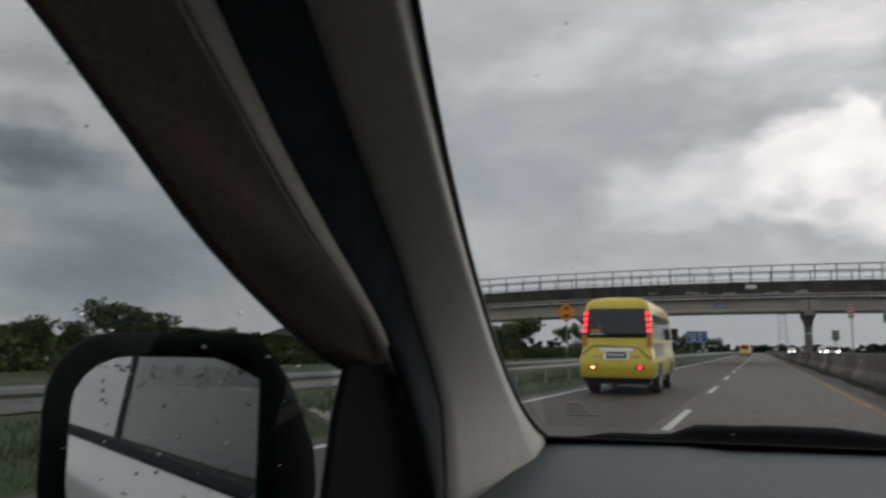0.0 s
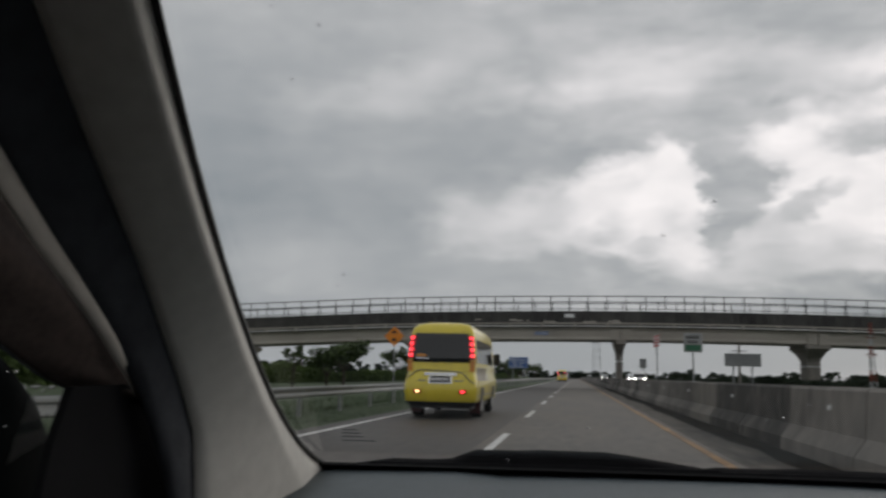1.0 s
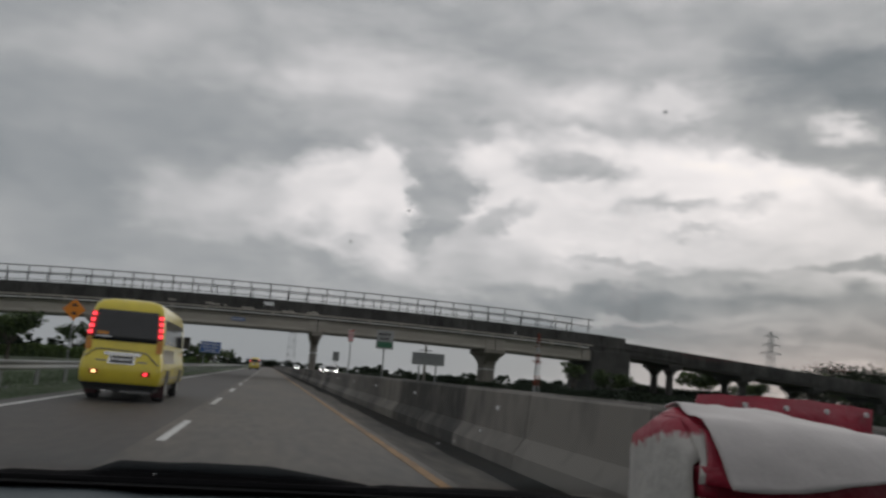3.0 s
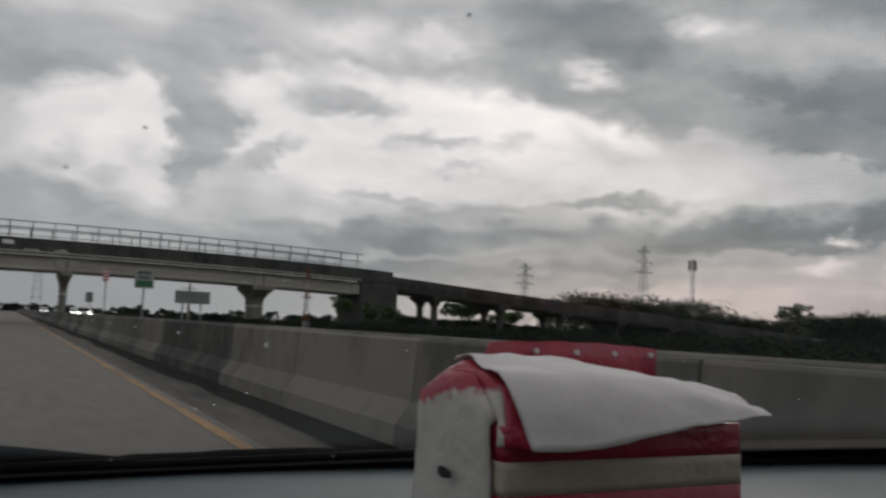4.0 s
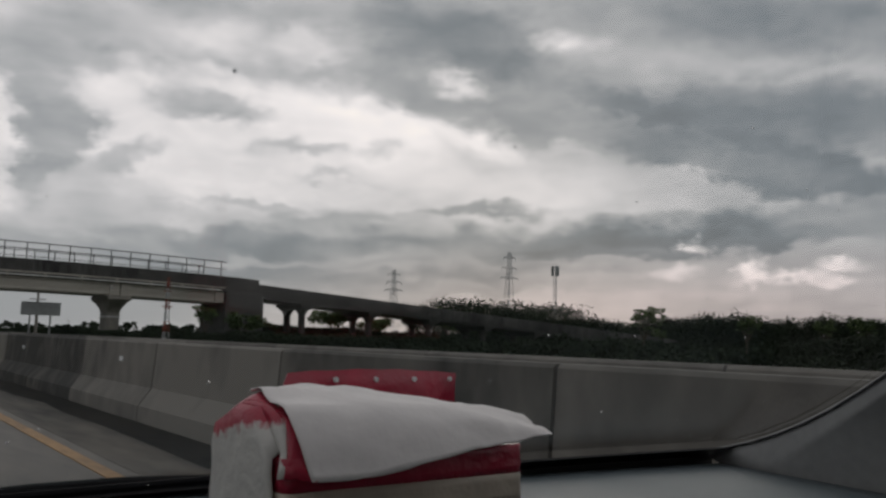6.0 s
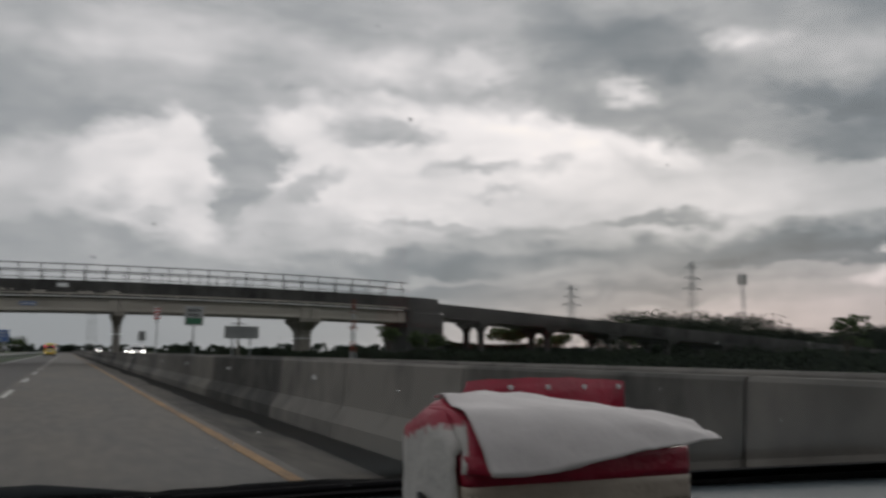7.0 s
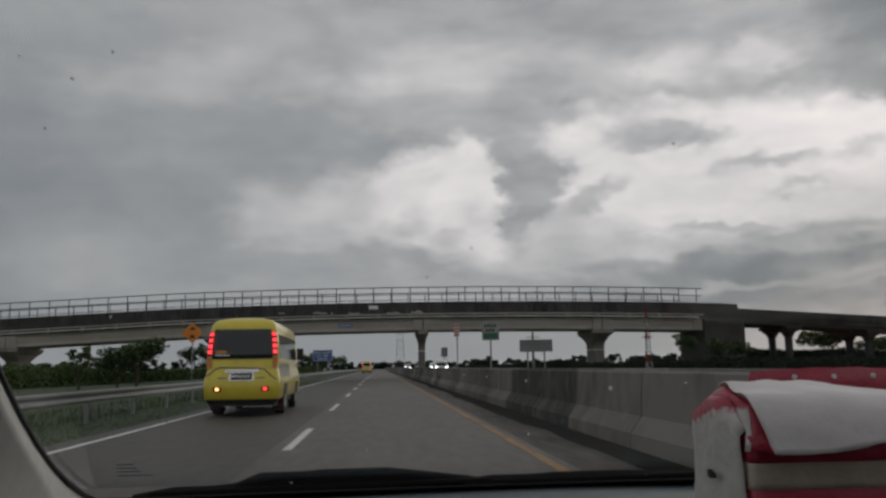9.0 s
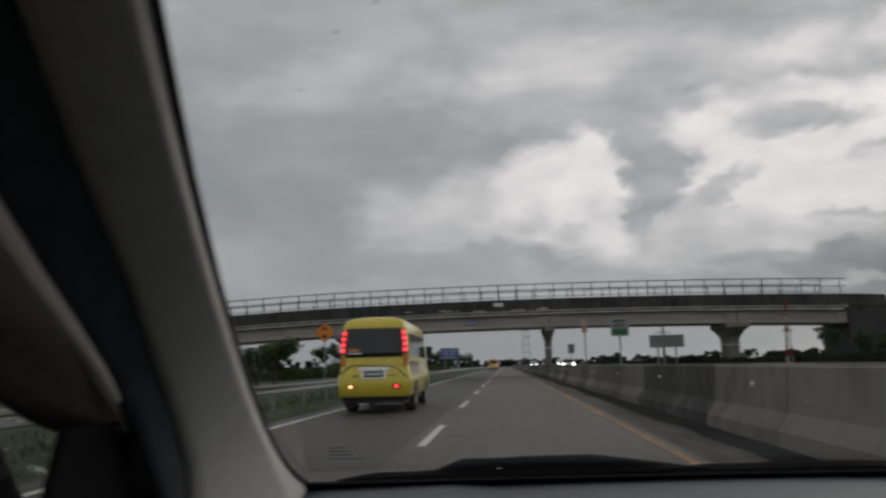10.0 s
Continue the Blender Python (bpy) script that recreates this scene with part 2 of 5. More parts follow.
    if bump:
        b = nt.nodes.new("ShaderNodeBump")
        b.inputs["Strength"].default_value, b.inputs["Distance"].default_value = bump, 0.01
        nt.links.new(noise_at(bump_scale, 3), b.inputs["Height"])
        nt.links.new(b.outputs[0], bsdf.inputs["Normal"])
    return mat


def glass(name, tint=(0.97, 0.98, 0.985), sheen_least=0.025, rough=0.0, power=5.0, most=0.75):
    """A thin pane: clear, with the sheen of its two faces."""
    mat = bpy.data.materials.new(name)
    mat.use_nodes = True
    nt = mat.node_tree
    nt.nodes.clear()
    clear, sheen = nt.nodes.new("ShaderNodeBsdfTransparent"), nt.nodes.new("ShaderNodeBsdfGlossy")
    clear.inputs[0].default_value = (*tint, 1)
    sheen.inputs["Roughness"].default_value = rough
    facing, mix = nt.nodes.new("ShaderNodeLayerWeight"), nt.nodes.new("ShaderNodeMixShader")
    facing.inputs["Blend"].default_value = 0.5
    steep, amount = nt.nodes.new("ShaderNodeMath"), nt.nodes.new("ShaderNodeMath")
    steep.operation, amount.operation = "POWER", "MULTIPLY_ADD"
    steep.inputs[1].default_value = power
    nt.links.new(facing.outputs["Facing"], steep.inputs[0])
    nt.links.new(steep.outputs[0], amount.inputs[0])
    amount.inputs[1].default_value, amount.inputs[2].default_value = most, sheen_least
    out = nt.nodes.new("ShaderNodeOutputMaterial")
    nt.links.new(amount.outputs[0], mix.inputs[0])
    nt.links.new(clear.outputs[0], mix.inputs[1])
    nt.links.new(sheen.outputs[0], mix.inputs[2])
    nt.links.new(mix.outputs[0], out.inputs["Surface"])
    return mat


def lamp_material(name, rgb, strength):
    mat = bpy.data.materials.new(name)
    mat.use_nodes = True
    b = mat.node_tree.nodes["Principled BSDF"]
    b.inputs["Base Color"].default_value = (*rgb, 1)
    b.inputs["Emission Color"].default_value = (*rgb, 1)
    b.inputs["Emission Strength"].default_value = strength
    return mat


M_FIELD = material("field_grass", (0.045, 0.080, 0.022), 0.9, spread=0.5, grain=1.5, stain=0.06, bump=0.6, bump_scale=6, tint=(0.070, 0.100, 0.030))
M_VERGE = material("verge_earth", (0.036, 0.060, 0.020), 0.95, spread=0.4, grain=8, stain=0.4, bump=0.5, bump_scale=20)
M_BLADE = material("grass_blades", (0.032, 0.060, 0.015), 0.7, spread=0.4, grain=2, stain=0.3, bump=0, island=0.6)
M_ROAD = material("worn_concrete_road", (0.100, 0.088, 0.071), 0.62, spread=0.45, grain=2.6, stain=0.34, bump=0.25, bump_scale=60, stretch=(1.9, 0.42, 1))
M_OLDLANE = material("older_dark_lane", (0.052, 0.046, 0.039), 0.62, spread=0.42, grain=3.0, stain=0.35, bump=0.25, bump_scale=60, stretch=(1.9, 0.40, 1))
M_SHOULDER = material("dirty_shoulder", (0.056, 0.049, 0.040), 0.85, spread=0.65, grain=2.5, stain=0.5, bump=0.3, bump_scale=50, stretch=(1.6, 0.35, 1), tint=(0.085, 0.075, 0.062))
M_FOOTSTRIP = material("dark_foot_strip", (0.010, 0.0095, 0.008), 0.9, spread=0.5, grain=4, stain=0.7, bump=0.5, bump_scale=40, stretch=(1.4, 0.5, 1), tint=(0.019, 0.017, 0.014), spec=0.1)
M_WHITE = material("white_road_paint", (0.62, 0.62, 0.60), 0.6, spread=0.22, grain=14, stain=1.5)
M_YELLOW = material("faded_yellow_paint", (0.30, 0.175, 0.072), 0.7, spread=0.5, grain=7, stain=0.8, stretch=(1, 0.5, 1))
M_BARRIER = material("weathered_barrier_concrete", (0.112, 0.105, 0.094), 0.85, spread=0.78, grain=3.2, stain=1.1, bump=0.35, bump_scale=30, piece=1.25, stretch=(1, 1.1, 0.7), ends=(0.28, 0.82))
M_GIRDER = material("bridge_concrete", (0.36, 0.335, 0.295), 0.85, spread=0.22, grain=4, stain=0.35, bump=0.3, bump_scale=15, stretch=(0.5, 1, 2.0))
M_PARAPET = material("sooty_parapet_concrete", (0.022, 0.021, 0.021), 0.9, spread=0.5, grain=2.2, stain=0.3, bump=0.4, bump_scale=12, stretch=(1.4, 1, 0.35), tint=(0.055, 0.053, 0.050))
M_PIER = material("pier_concrete", (0.205, 0.190, 0.168), 0.85, spread=0.28, grain=3, stain=0.5, bump=0.3, bump_scale=18, stretch=(1.5, 1.5, 0.4))
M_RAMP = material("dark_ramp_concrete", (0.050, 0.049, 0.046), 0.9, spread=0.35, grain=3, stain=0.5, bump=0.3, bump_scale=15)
M_RAIL = material("dark_railing_steel", (0.022, 0.022, 0.024), 0.8, 0.0, bump=0, spec=0.2)
M_PIPE = material("pale_pipe", (0.50, 0.50, 0.48), 0.5, spread=0.25, grain=2, stain=0.5)
M_GALV = material("galvanised_steel", (0.24, 0.25, 0.25), 0.55, 0.6, spread=0.2, grain=12, stain=0.9)
M_BARK = material("bark", (0.060, 0.048, 0.036), 0.95, spread=0.4, grain=18, stain=3, bump=0.6, bump_scale=25)
M_LEAF = material("tree_leaves", (0.046, 0.072, 0.029), 0.65, spread=0.45, grain=1.5, stain=0.3, bump=0, island=0.7, tint=(0.064, 0.094, 0.031), spec=0.15)
M_HEDGE = material("hedge_leaves", (0.072, 0.112, 0.038), 0.7, spread=0.4, grain=1.5, stain=0.3, bump=0, island=0.6, tint=(0.085, 0.125, 0.040), spec=0.12)
M_LEAF_FAR = material("distant_leaves", (0.026, 0.036, 0.022), 0.95, spread=0.4, grain=0.5, stain=0.05, bump=0, spec=0.05, island=0.5)
M_ORANGE = material("orange_sign_sheet", (0.72, 0.23, 0.012), 0.45, spread=0.12, grain=12, stain=3, bump=0)
M_BLACK = material("black_paint", (0.012, 0.012, 0.013), 0.5, spread=0.3, bump=0)
M_BLUE = material("blue_sign_sheet", (0.030, 0.105, 0.33), 0.45, spread=0.15, grain=6, stain=1, bump=0)
M_SIGNWHITE = material("white_sign_sheet", (0.70, 0.71, 0.72), 0.45, spread=0.1, bump=0)
M_SIGNBACK = material("bare_sign_back", (0.22, 0.23, 0.23), 0.5, 0.5, spread=0.2, grain=3, stain=0.8, bump=0)
# white sheet greyed in its colour, as the unlit face of a back-lit board
M_SIGNSHADED = material("shaded_white_sheet", (0.30, 0.31, 0.31), 0.5, spread=0.15, grain=9, stain=3, bump=0)
M_SIGNGREEN = material("green_sign_sheet", (0.020, 0.12, 0.060), 0.5, spread=0.15, bump=0)
M_RED = material("red_sign_sheet", (0.42, 0.030, 0.022), 0.5, spread=0.15, bump=0)
# steel colour lightened to stand in for haze over the far pylons
M_HAZESTEEL = material("hazed_tower_steel", (0.30, 0.31, 0.32), 0.7, 0.0, bump=0)
M_MAST_RED = material("red_mast_paint", (0.17, 0.045, 0.030), 0.7, spread=0.35, grain=6, stain=1.5, bump=0, spec=0.2)
M_BUS = material("yellow_bus_paint", (0.68, 0.55, 0.045), 0.32, spread=0.1, grain=6, stain=1.3, bump=0.0, coat=0.5)
M_BUSGLASS = material("tinted_bus_glass", (0.012, 0.013, 0.014), 0.08, spread=0.2, bump=0, spec=0.6)
M_BUSGREY = material("grey_bus_decal", (0.24, 0.21, 0.14), 0.4, spread=0.3, grain=4, stain=2, bump=0)
M_CHROME = material("dull_chrome", (0.62, 0.62, 0.60), 0.25, 0.9, bump=0)
M_FLAP = material("dark_red_rubber", (0.050, 0.010, 0.012), 0.8, spread=0.3, bump=0)
M_TYRE = material("tyre_rubber", (0.018, 0.018, 0.018), 0.85, spread=0.3, bump=0.2)
M_RIM = material("wheel_rim", (0.35, 0.35, 0.34), 0.45, 0.7, bump=0)
M_TAIL = lamp_material("lit_tail_lamp", (1.0, 0.045, 0.06), 2.2)
M_TAILDARK = material("red_lamp_lens", (0.35, 0.015, 0.015), 0.2, spread=0.2, bump=0)
M_AMBER = lamp_material("lit_amber_lamp", (1.0, 0.62, 0.25), 2.2)
M_AMBERLENS = material("amber_lamp_lens", (0.55, 0.22, 0.03), 0.25, spread=0.2, bump=0)
M_HEAD = lamp_material("lit_headlamp", (1.0, 0.96, 0.88), 9.0)
M_CARWHITE = material("white_car_paint", (0.74, 0.75, 0.75), 0.3, spread=0.05, bump=0, coat=0.6)
M_DASH = material("grey_dashboard_plastic", (0.088, 0.109, 0.118), 0.55, spread=0.12, grain=60, stain=6, bump=0.25, bump_scale=900)
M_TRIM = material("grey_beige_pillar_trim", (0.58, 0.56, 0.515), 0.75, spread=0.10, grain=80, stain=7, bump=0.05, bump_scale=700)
# right-hand pillar trim: the shade on that side is put into its colour
M_TRIMSHADED = material("shaded_pillar_trim", (0.25, 0.25, 0.25), 0.7, spread=0.12, grain=80, stain=7, bump=0.08, bump_scale=700)
M_DEEP = material("matt_black_plastic", (0.009, 0.009, 0.010), 0.9, spread=0.2, bump=0, spec=0.08)
M_SEAL = material("black_rubber_seal", (0.044, 0.047, 0.053), 0.75, spec=0.15, spread=0.25, grain=60, stain=9, bump=0.1)
M_FRIT = material("black_glass_border", (0.006, 0.006, 0.007), 0.35, spread=0.2, bump=0)
M_STRIP = material("pale_door_strip", (0.52, 0.48, 0.42), 0.6, spread=0.15, grain=60, stain=8, bump=0.1)
M_CURTAIN = material("dark_brown_sunshade_cloth", (0.066, 0.047, 0.040), 0.95, spread=0.3, grain=200, stain=9, bump=0.4, bump_scale=1200, stretch=(1, 1, 1))
M_LINING = material("headliner_cloth", (0.50, 0.49, 0.46), 0.95, spread=0.1, grain=90, stain=3, bump=0.2, bump_scale=800)
M_DOORCARD = material("dark_door_plastic", (0.020, 0.021, 0.024), 0.6, spread=0.25, grain=50, stain=5, bump=0.2, bump_scale=700)
M_HOUSING = material("black_mirror_housing", (0.006, 0.007, 0.007), 0.75, spec=0.03, spread=0.3, grain=40, stain=9, bump=0.2, bump_scale=500)
M_MIRROR = material("mirror_silver", (0.80, 0.81, 0.81), 0.06, 1.0, spread=0.02, bump=0)
M_MIRROR.node_tree.links.remove(M_MIRROR.node_tree.nodes["Principled BSDF"].inputs["Roughness"].links[0])
M_MIRROR.node_tree.nodes["Principled BSDF"].inputs["Roughness"].default_value = 0.015
M_TISSUE = material("white_tissue_paper", (0.80, 0.76, 0.75), 0.95, spread=0.05, grain=90, stain=14, bump=0.06, bump_scale=150)
M_PACKRED = material("red_plastic_film", (0.36, 0.018, 0.045), 0.35, spread=0.2, grain=40, stain=18, bump=0.2, bump_scale=90)


def printed_film(name):
    """Milky film, printed red towards its upper back corner."""
    mat = material(name, (0.56, 0.54, 0.51), 0.4, spread=0.06, grain=45, stain=22, bump=0.25, bump_scale=70)
    nt = mat.node_tree
    bsdf = nt.nodes["Principled BSDF"]
    milky = bsdf.inputs["Base Color"].links[0].from_socket
    sep = nt.nodes.new("ShaderNodeSeparateXYZ")
    nt.links.new(nt.nodes["Texture Coordinate"].outputs["Object"], sep.inputs[0])
    ragged = nt.nodes.new("ShaderNodeTexNoise")
    ragged.inputs["Scale"].default_value, ragged.inputs["Detail"].default_value = 90, 4
    nt.links.new(nt.nodes["Texture Coordinate"].outputs["Object"], ragged.inputs["Vector"])
    total = ragged.outputs["Fac"]
    for socket, weight in ((sep.outputs[2], 58.0), (sep.outputs[1], 9.0)):
        m = nt.nodes.new("ShaderNodeMath")
        m.operation = "MULTIPLY_ADD"
        nt.links.new(socket, m.inputs[0])
        m.inputs[1].default_value = weight
        nt.links.new(total, m.inputs[2])
        total = m.outputs[0]
    edge = nt.nodes.new("ShaderNodeMapRange")
    level = 58.0 * 1.2275 + 9.0 * 0.515 + 0.5
    edge.inputs["From Min"].default_value, edge.inputs["From Max"].default_value = level - 0.06, level + 0.10
    nt.links.new(total, edge.inputs["Value"])
    mix = nt.nodes.new("ShaderNodeMix")
    mix.data_type = "RGBA"
    nt.links.new(edge.outputs[0], mix.inputs[0])
    nt.links.new(milky, mix.inputs[6])
    mix.inputs[7].default_value = (0.36, 0.018, 0.045, 1)
    nt.links.new(mix.outputs[2], bsdf.inputs["Base Color"])
    return mat


M_PACKEND = printed_film("printed_milky_film")
M_CREAM = material("cream_plastic_film", (0.50, 0.43, 0.35), 0.4, spread=0.12, grain=45, stain=18, bump=0.2, bump_scale=80)
M_WINDSCREEN = glass("windscreen_glass", (0.985, 0.99, 0.99), 0.028, power=4.8, most=0.75)
M_SIDEGLASS = glass("side_window_glass", (0.78, 0.79, 0.785), power=3.9, most=0.85)
M_REARGLASS = glass("tinted_rear_glass", (0.10, 0.10, 0.10), 0.12, power=2.0, most=0.9)
M_DROP = glass("water_drop", (0.95, 0.96, 0.97), 0.6)


# ---- building blocks ----
def finish(name, bm, mat, smooth=False):
    bmesh.ops.recalc_face_normals(bm, faces=bm.faces)
    me = bpy.data.meshes.new(name)
    bm.to_mesh(me)
    bm.free()
    if mat:
        me.materials.append(mat)
    if smooth:
        me.polygons.foreach_set("use_smooth", [True] * len(me.polygons))
    return me


def part(name, bm, mat, parent=None, label="", smooth=False):
    """One mesh object, under a thing or part; its coordinates are those of the world at rest."""
    ob = new(name, finish(name, bm, mat, smooth))
    if parent is not None:
        ob.parent = parent
        root = parent
        while root.parent is not None:
            root = root.parent
        if root is parent:
            ob.matrix_parent_inverse = Matrix.Translation(-root.location)
    return tagged(ob, label)


def piece(name, mesh, parent, place):
    ob = new(name, mesh)
    ob.parent = parent
    ob.matrix_parent_inverse = Matrix.Translation(-parent.location)
    ob.matrix_basis = place
    return ob


def thing(name, label, category, at=(0, 0, 0), group="", kind=""):
    ob = new(name)
    ob.location = at
    ob.empty_display_size = 0.2
    return tagged(ob, label, category, group, kind)


def box(bm, lo, hi, bevel=0.0):
    out = bmesh.ops.create_cube(bm, size=1.0)
    for v in out["verts"]:
        v.co = Vector([(a + b) / 2 + c * (b - a) for a, b, c in zip(lo, hi, v.co)])
    if bevel:
        edges = {e for v in out["verts"] for e in v.link_edges}
        bmesh.ops.bevel(bm, geom=list(edges), offset=bevel, segments=2, affect="EDGES", profile=0.6)
    return bm


def a_box(lo, hi, bevel=0.0):
    return box(bmesh.new(), lo, hi, bevel)


def tube(bm, a, b, r0, r1=None, sides=8, caps=True):
    a, b = Vector(a), Vector(b)
    r1 = r0 if r1 is None else r1
    q = (b - a).to_track_quat("Z", "Y")
    rings = []
    for p, r in ((a, r0), (b, r1)):
        rings.append([bm.verts.new(p + q @ Vector((r * math.cos(2 * math.pi * i / sides), r * math.sin(2 * math.pi * i / sides), 0))) for i in range(sides)])
    for i in range(sides):
        bm.faces.new((rings[0][i], rings[0][(i + 1) % sides], rings[1][(i + 1) % sides], rings[1][i]))
    if caps:
        bm.faces.new(rings[0][::-1])
        bm.faces.new(rings[1])
    return bm


def grid(bm, rows, close=False):
    """Faces between rows of points."""
    made = [[bm.verts.new(p) for p in row] for row in rows]
    for r0, r1 in zip(made, made[1:]):
        n = len(r0)
        for i in range(n if close else n - 1):
            bm.faces.new((r0[i], r0[(i + 1) % n], r1[(i + 1) % n], r1[i]))
    return made


def thick(bm, amount):
    """Gives a sheet its thickness."""
    bmesh.ops.recalc_face_normals(bm, faces=bm.faces)
    bmesh.ops.solidify(bm, geom=list(bm.faces), thickness=amount)
    return bm


def extrude_y(bm, profile, y0, y1, steps=1):
    rows = [[(x, y0 + (y1 - y0) * k / steps, z) for x, z in profile] for k in range(steps + 1)]
    made = grid(bm, rows, close=True)
    bm.faces.new(made[0][::-1])
    bm.faces.new(made[-1])
    return bm


def extrude_x(bm, profile, x0, x1, lift=lambda x: 0.0, steps=1):
    rows = []
    for k in range(steps + 1):
        x = x0 + (x1 - x0) * k / steps
        rows.append([(x, y, z + lift(x)) for y, z in profile])
    made = grid(bm, rows, close=True)
    bm.faces.new(made[0][::-1])
    bm.faces.new(made[-1])
    return bm


def slices(bm, levels, cap=True):
    """A body from rounded outlines, level by level: z, half width, rear y, front y, corner radius."""
    rows = []
    for z, w, y0, y1, r in levels:
        row = []
        for cx, cy, a0 in ((w - r, y1 - r, 0), (-w + r, y1 - r, 90), (-w + r, y0 + r, 180), (w - r, y0 + r, 270)):
            for k in range(5):
                a = radians(a0 + 22.5 * k)
                row.append((cx + r * math.cos(a), cy + r * math.sin(a), z))
        rows.append(row)
    made = grid(bm, rows, close=True)
    if cap:
        bm.faces.new(made[0][::-1])
        bm.faces.new(made[-1])
    return bm


def leaves(bm, centre, spread, count, size, rng):
    """Many small leaves scattered through a clump."""
    for _ in range(count):
        d = Vector((rng.gauss(0, 1), rng.gauss(0, 1), rng.gauss(0, 1)))
        d = d.normalized() * rng.random() ** 0.45
        c = Vector(centre) + Vector((d.x * spread[0], d.y * spread[1], d.z * spread[2]))
        q = Euler((rng.uniform(-1.1, 1.1), rng.uniform(-1.1, 1.1), rng.uniform(0, 6.3))).to_matrix()
        s = size * rng.uniform(0.6, 1.4)
        vs = [bm.verts.new(c + q @ Vector(p)) for p in ((-s, 0, 0), (0, -s * 0.45, s * 0.1), (s, 0, 0), (0, s * 0.45, s * 0.1))]
        bm.faces.new(vs)

# ---- ground and roads ----
ground_bm = bmesh.new()
bmesh.ops.create_grid(ground_bm, x_segments=40, y_segments=40, size=3000)
for v in ground_bm.verts:
    v.co.z = -0.06
tagged(part("ground", ground_bm, M_FIELD), "flat green fields beside the toll road", "ground", kind="structure")


def strip(name, x0, x1, y0, y1, z, mat, label, category="road", depth=0.05):
    return tagged(part(name, a_box((x0, y0, z - depth), (x1, y1, z)), mat), label, category, kind="structure")


ROAD_Y0, ROAD_Y1 = -60, 900
strip("verge", -30.0, -5.75, ROAD_Y0, ROAD_Y1, -0.02, M_VERGE, "dark grass and earth verge behind the edge line", "verge", 0.03)
strip("road", -1.72, 2.42, ROAD_Y0, ROAD_Y1, 0.0, M_ROAD, "worn grey concrete lane of the toll road")
strip("outer_lane", -5.75, -1.72, ROAD_Y0, ROAD_Y1, -0.002, M_OLDLANE, "older dark lane of the toll road")
strip("shoulder", 2.42, 3.62, ROAD_Y0, ROAD_Y1, 0.004, M_SHOULDER, "dirty dark inner shoulder below the barrier", "shoulder", 0.06)
# darker strip of uneven width where the shoulder meets the barrier
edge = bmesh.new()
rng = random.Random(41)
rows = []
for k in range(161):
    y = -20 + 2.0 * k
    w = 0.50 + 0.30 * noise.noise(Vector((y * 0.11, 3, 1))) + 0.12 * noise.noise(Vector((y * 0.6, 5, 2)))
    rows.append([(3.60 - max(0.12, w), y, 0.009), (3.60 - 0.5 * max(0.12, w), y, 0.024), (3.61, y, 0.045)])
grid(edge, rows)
tagged(part("dirt_strip", edge, M_FOOTSTRIP), "dark strip of uneven width along the foot of the barrier", "dirt", kind="stuff")
strip("median", 3.62, 6.05, ROAD_Y0, ROAD_Y1, 0.01, M_SHOULDER, "narrow dark median strip between two barriers", "median", 0.06)
strip("opposite_road", 6.05, 15.2, ROAD_Y0, ROAD_Y1, 0.0, M_ROAD, "grey concrete carriageway of the opposite direction")
strip("far_verge", 15.2, 40.0, ROAD_Y0, ROAD_Y1, -0.02, M_VERGE, "grassy verge beyond the opposite carriageway", "verge", 0.03)

marks = thing("lane_marking", "painted lane lines worn by traffic", "road marking", kind="structure")
part("edge_line", a_box((-5.28, ROAD_Y0, 0.001), (-5.14, 500, 0.006)), M_WHITE, marks, "white edge line")
part("yellow_line", a_box((2.12, ROAD_Y0, 0.001), (2.27, 500, 0.008)), M_YELLOW, marks, "faded orange-yellow edge line")
part("edge_line", a_box((14.2, ROAD_Y0, 0.001), (14.35, 500, 0.006)), M_WHITE, marks, "white edge line")
dash_mesh = finish("dash", a_box((-0.07, 0, 0.001), (0.07, 4.6, 0.006)), M_WHITE)
for k in range(26):
    piece("dash", dash_mesh, marks, pose(-1.46, -10.6 + 12 * k, 0))

# ---- concrete median barriers ----
PROFILE = [(-0.31, 0.0), (-0.31, 0.09), (-0.30, 0.26), (-0.13, 0.50), (-0.085, 1.12), (-0.06, 1.15), (0.06, 1.15), (0.085, 1.12), (0.13, 0.50), (0.30, 0.26), (0.31, 0.09), (0.31, 0.0)]
segment = finish("segment", extrude_y(bmesh.new(), PROFILE, 0.012, 3.988, 6), M_BARRIER)
reflector = finish("reflector", box(a_box((-0.03, -0.055, -0.035), (0.0, 0.055, 0.035), 0.006), (0.0, -0.02, -0.02), (0.03, 0.02, 0.02)), M_SIGNWHITE)
rng = random.Random(4)
for x, label in ((3.93, "weathered grey concrete barrier along the inner shoulder"), (5.75, "weathered grey concrete barrier of the opposite carriageway")):
    barrier = thing("concrete_barrier", label, "barrier", (x, 0, 0), kind="structure")
    for k in range(60):
        lean = rng.uniform(-0.25, 0.25)
        piece("segment", segment, barrier, pose(x + rng.uniform(-0.012, 0.012), -12 + 4 * k, -0.002, 0, lean, 0))
        if x < 5 and k % 2 == 0:
            piece("reflector", reflector, barrier, pose(x - 0.115, -12 + 4 * k + 1.6, 0.86, 0, 5, 0))
    far = part("far_segment", extrude_y(bmesh.new(), PROFILE, 228.0, 700.0, 4), M_BARRIER, barrier)
    far.location.x = x

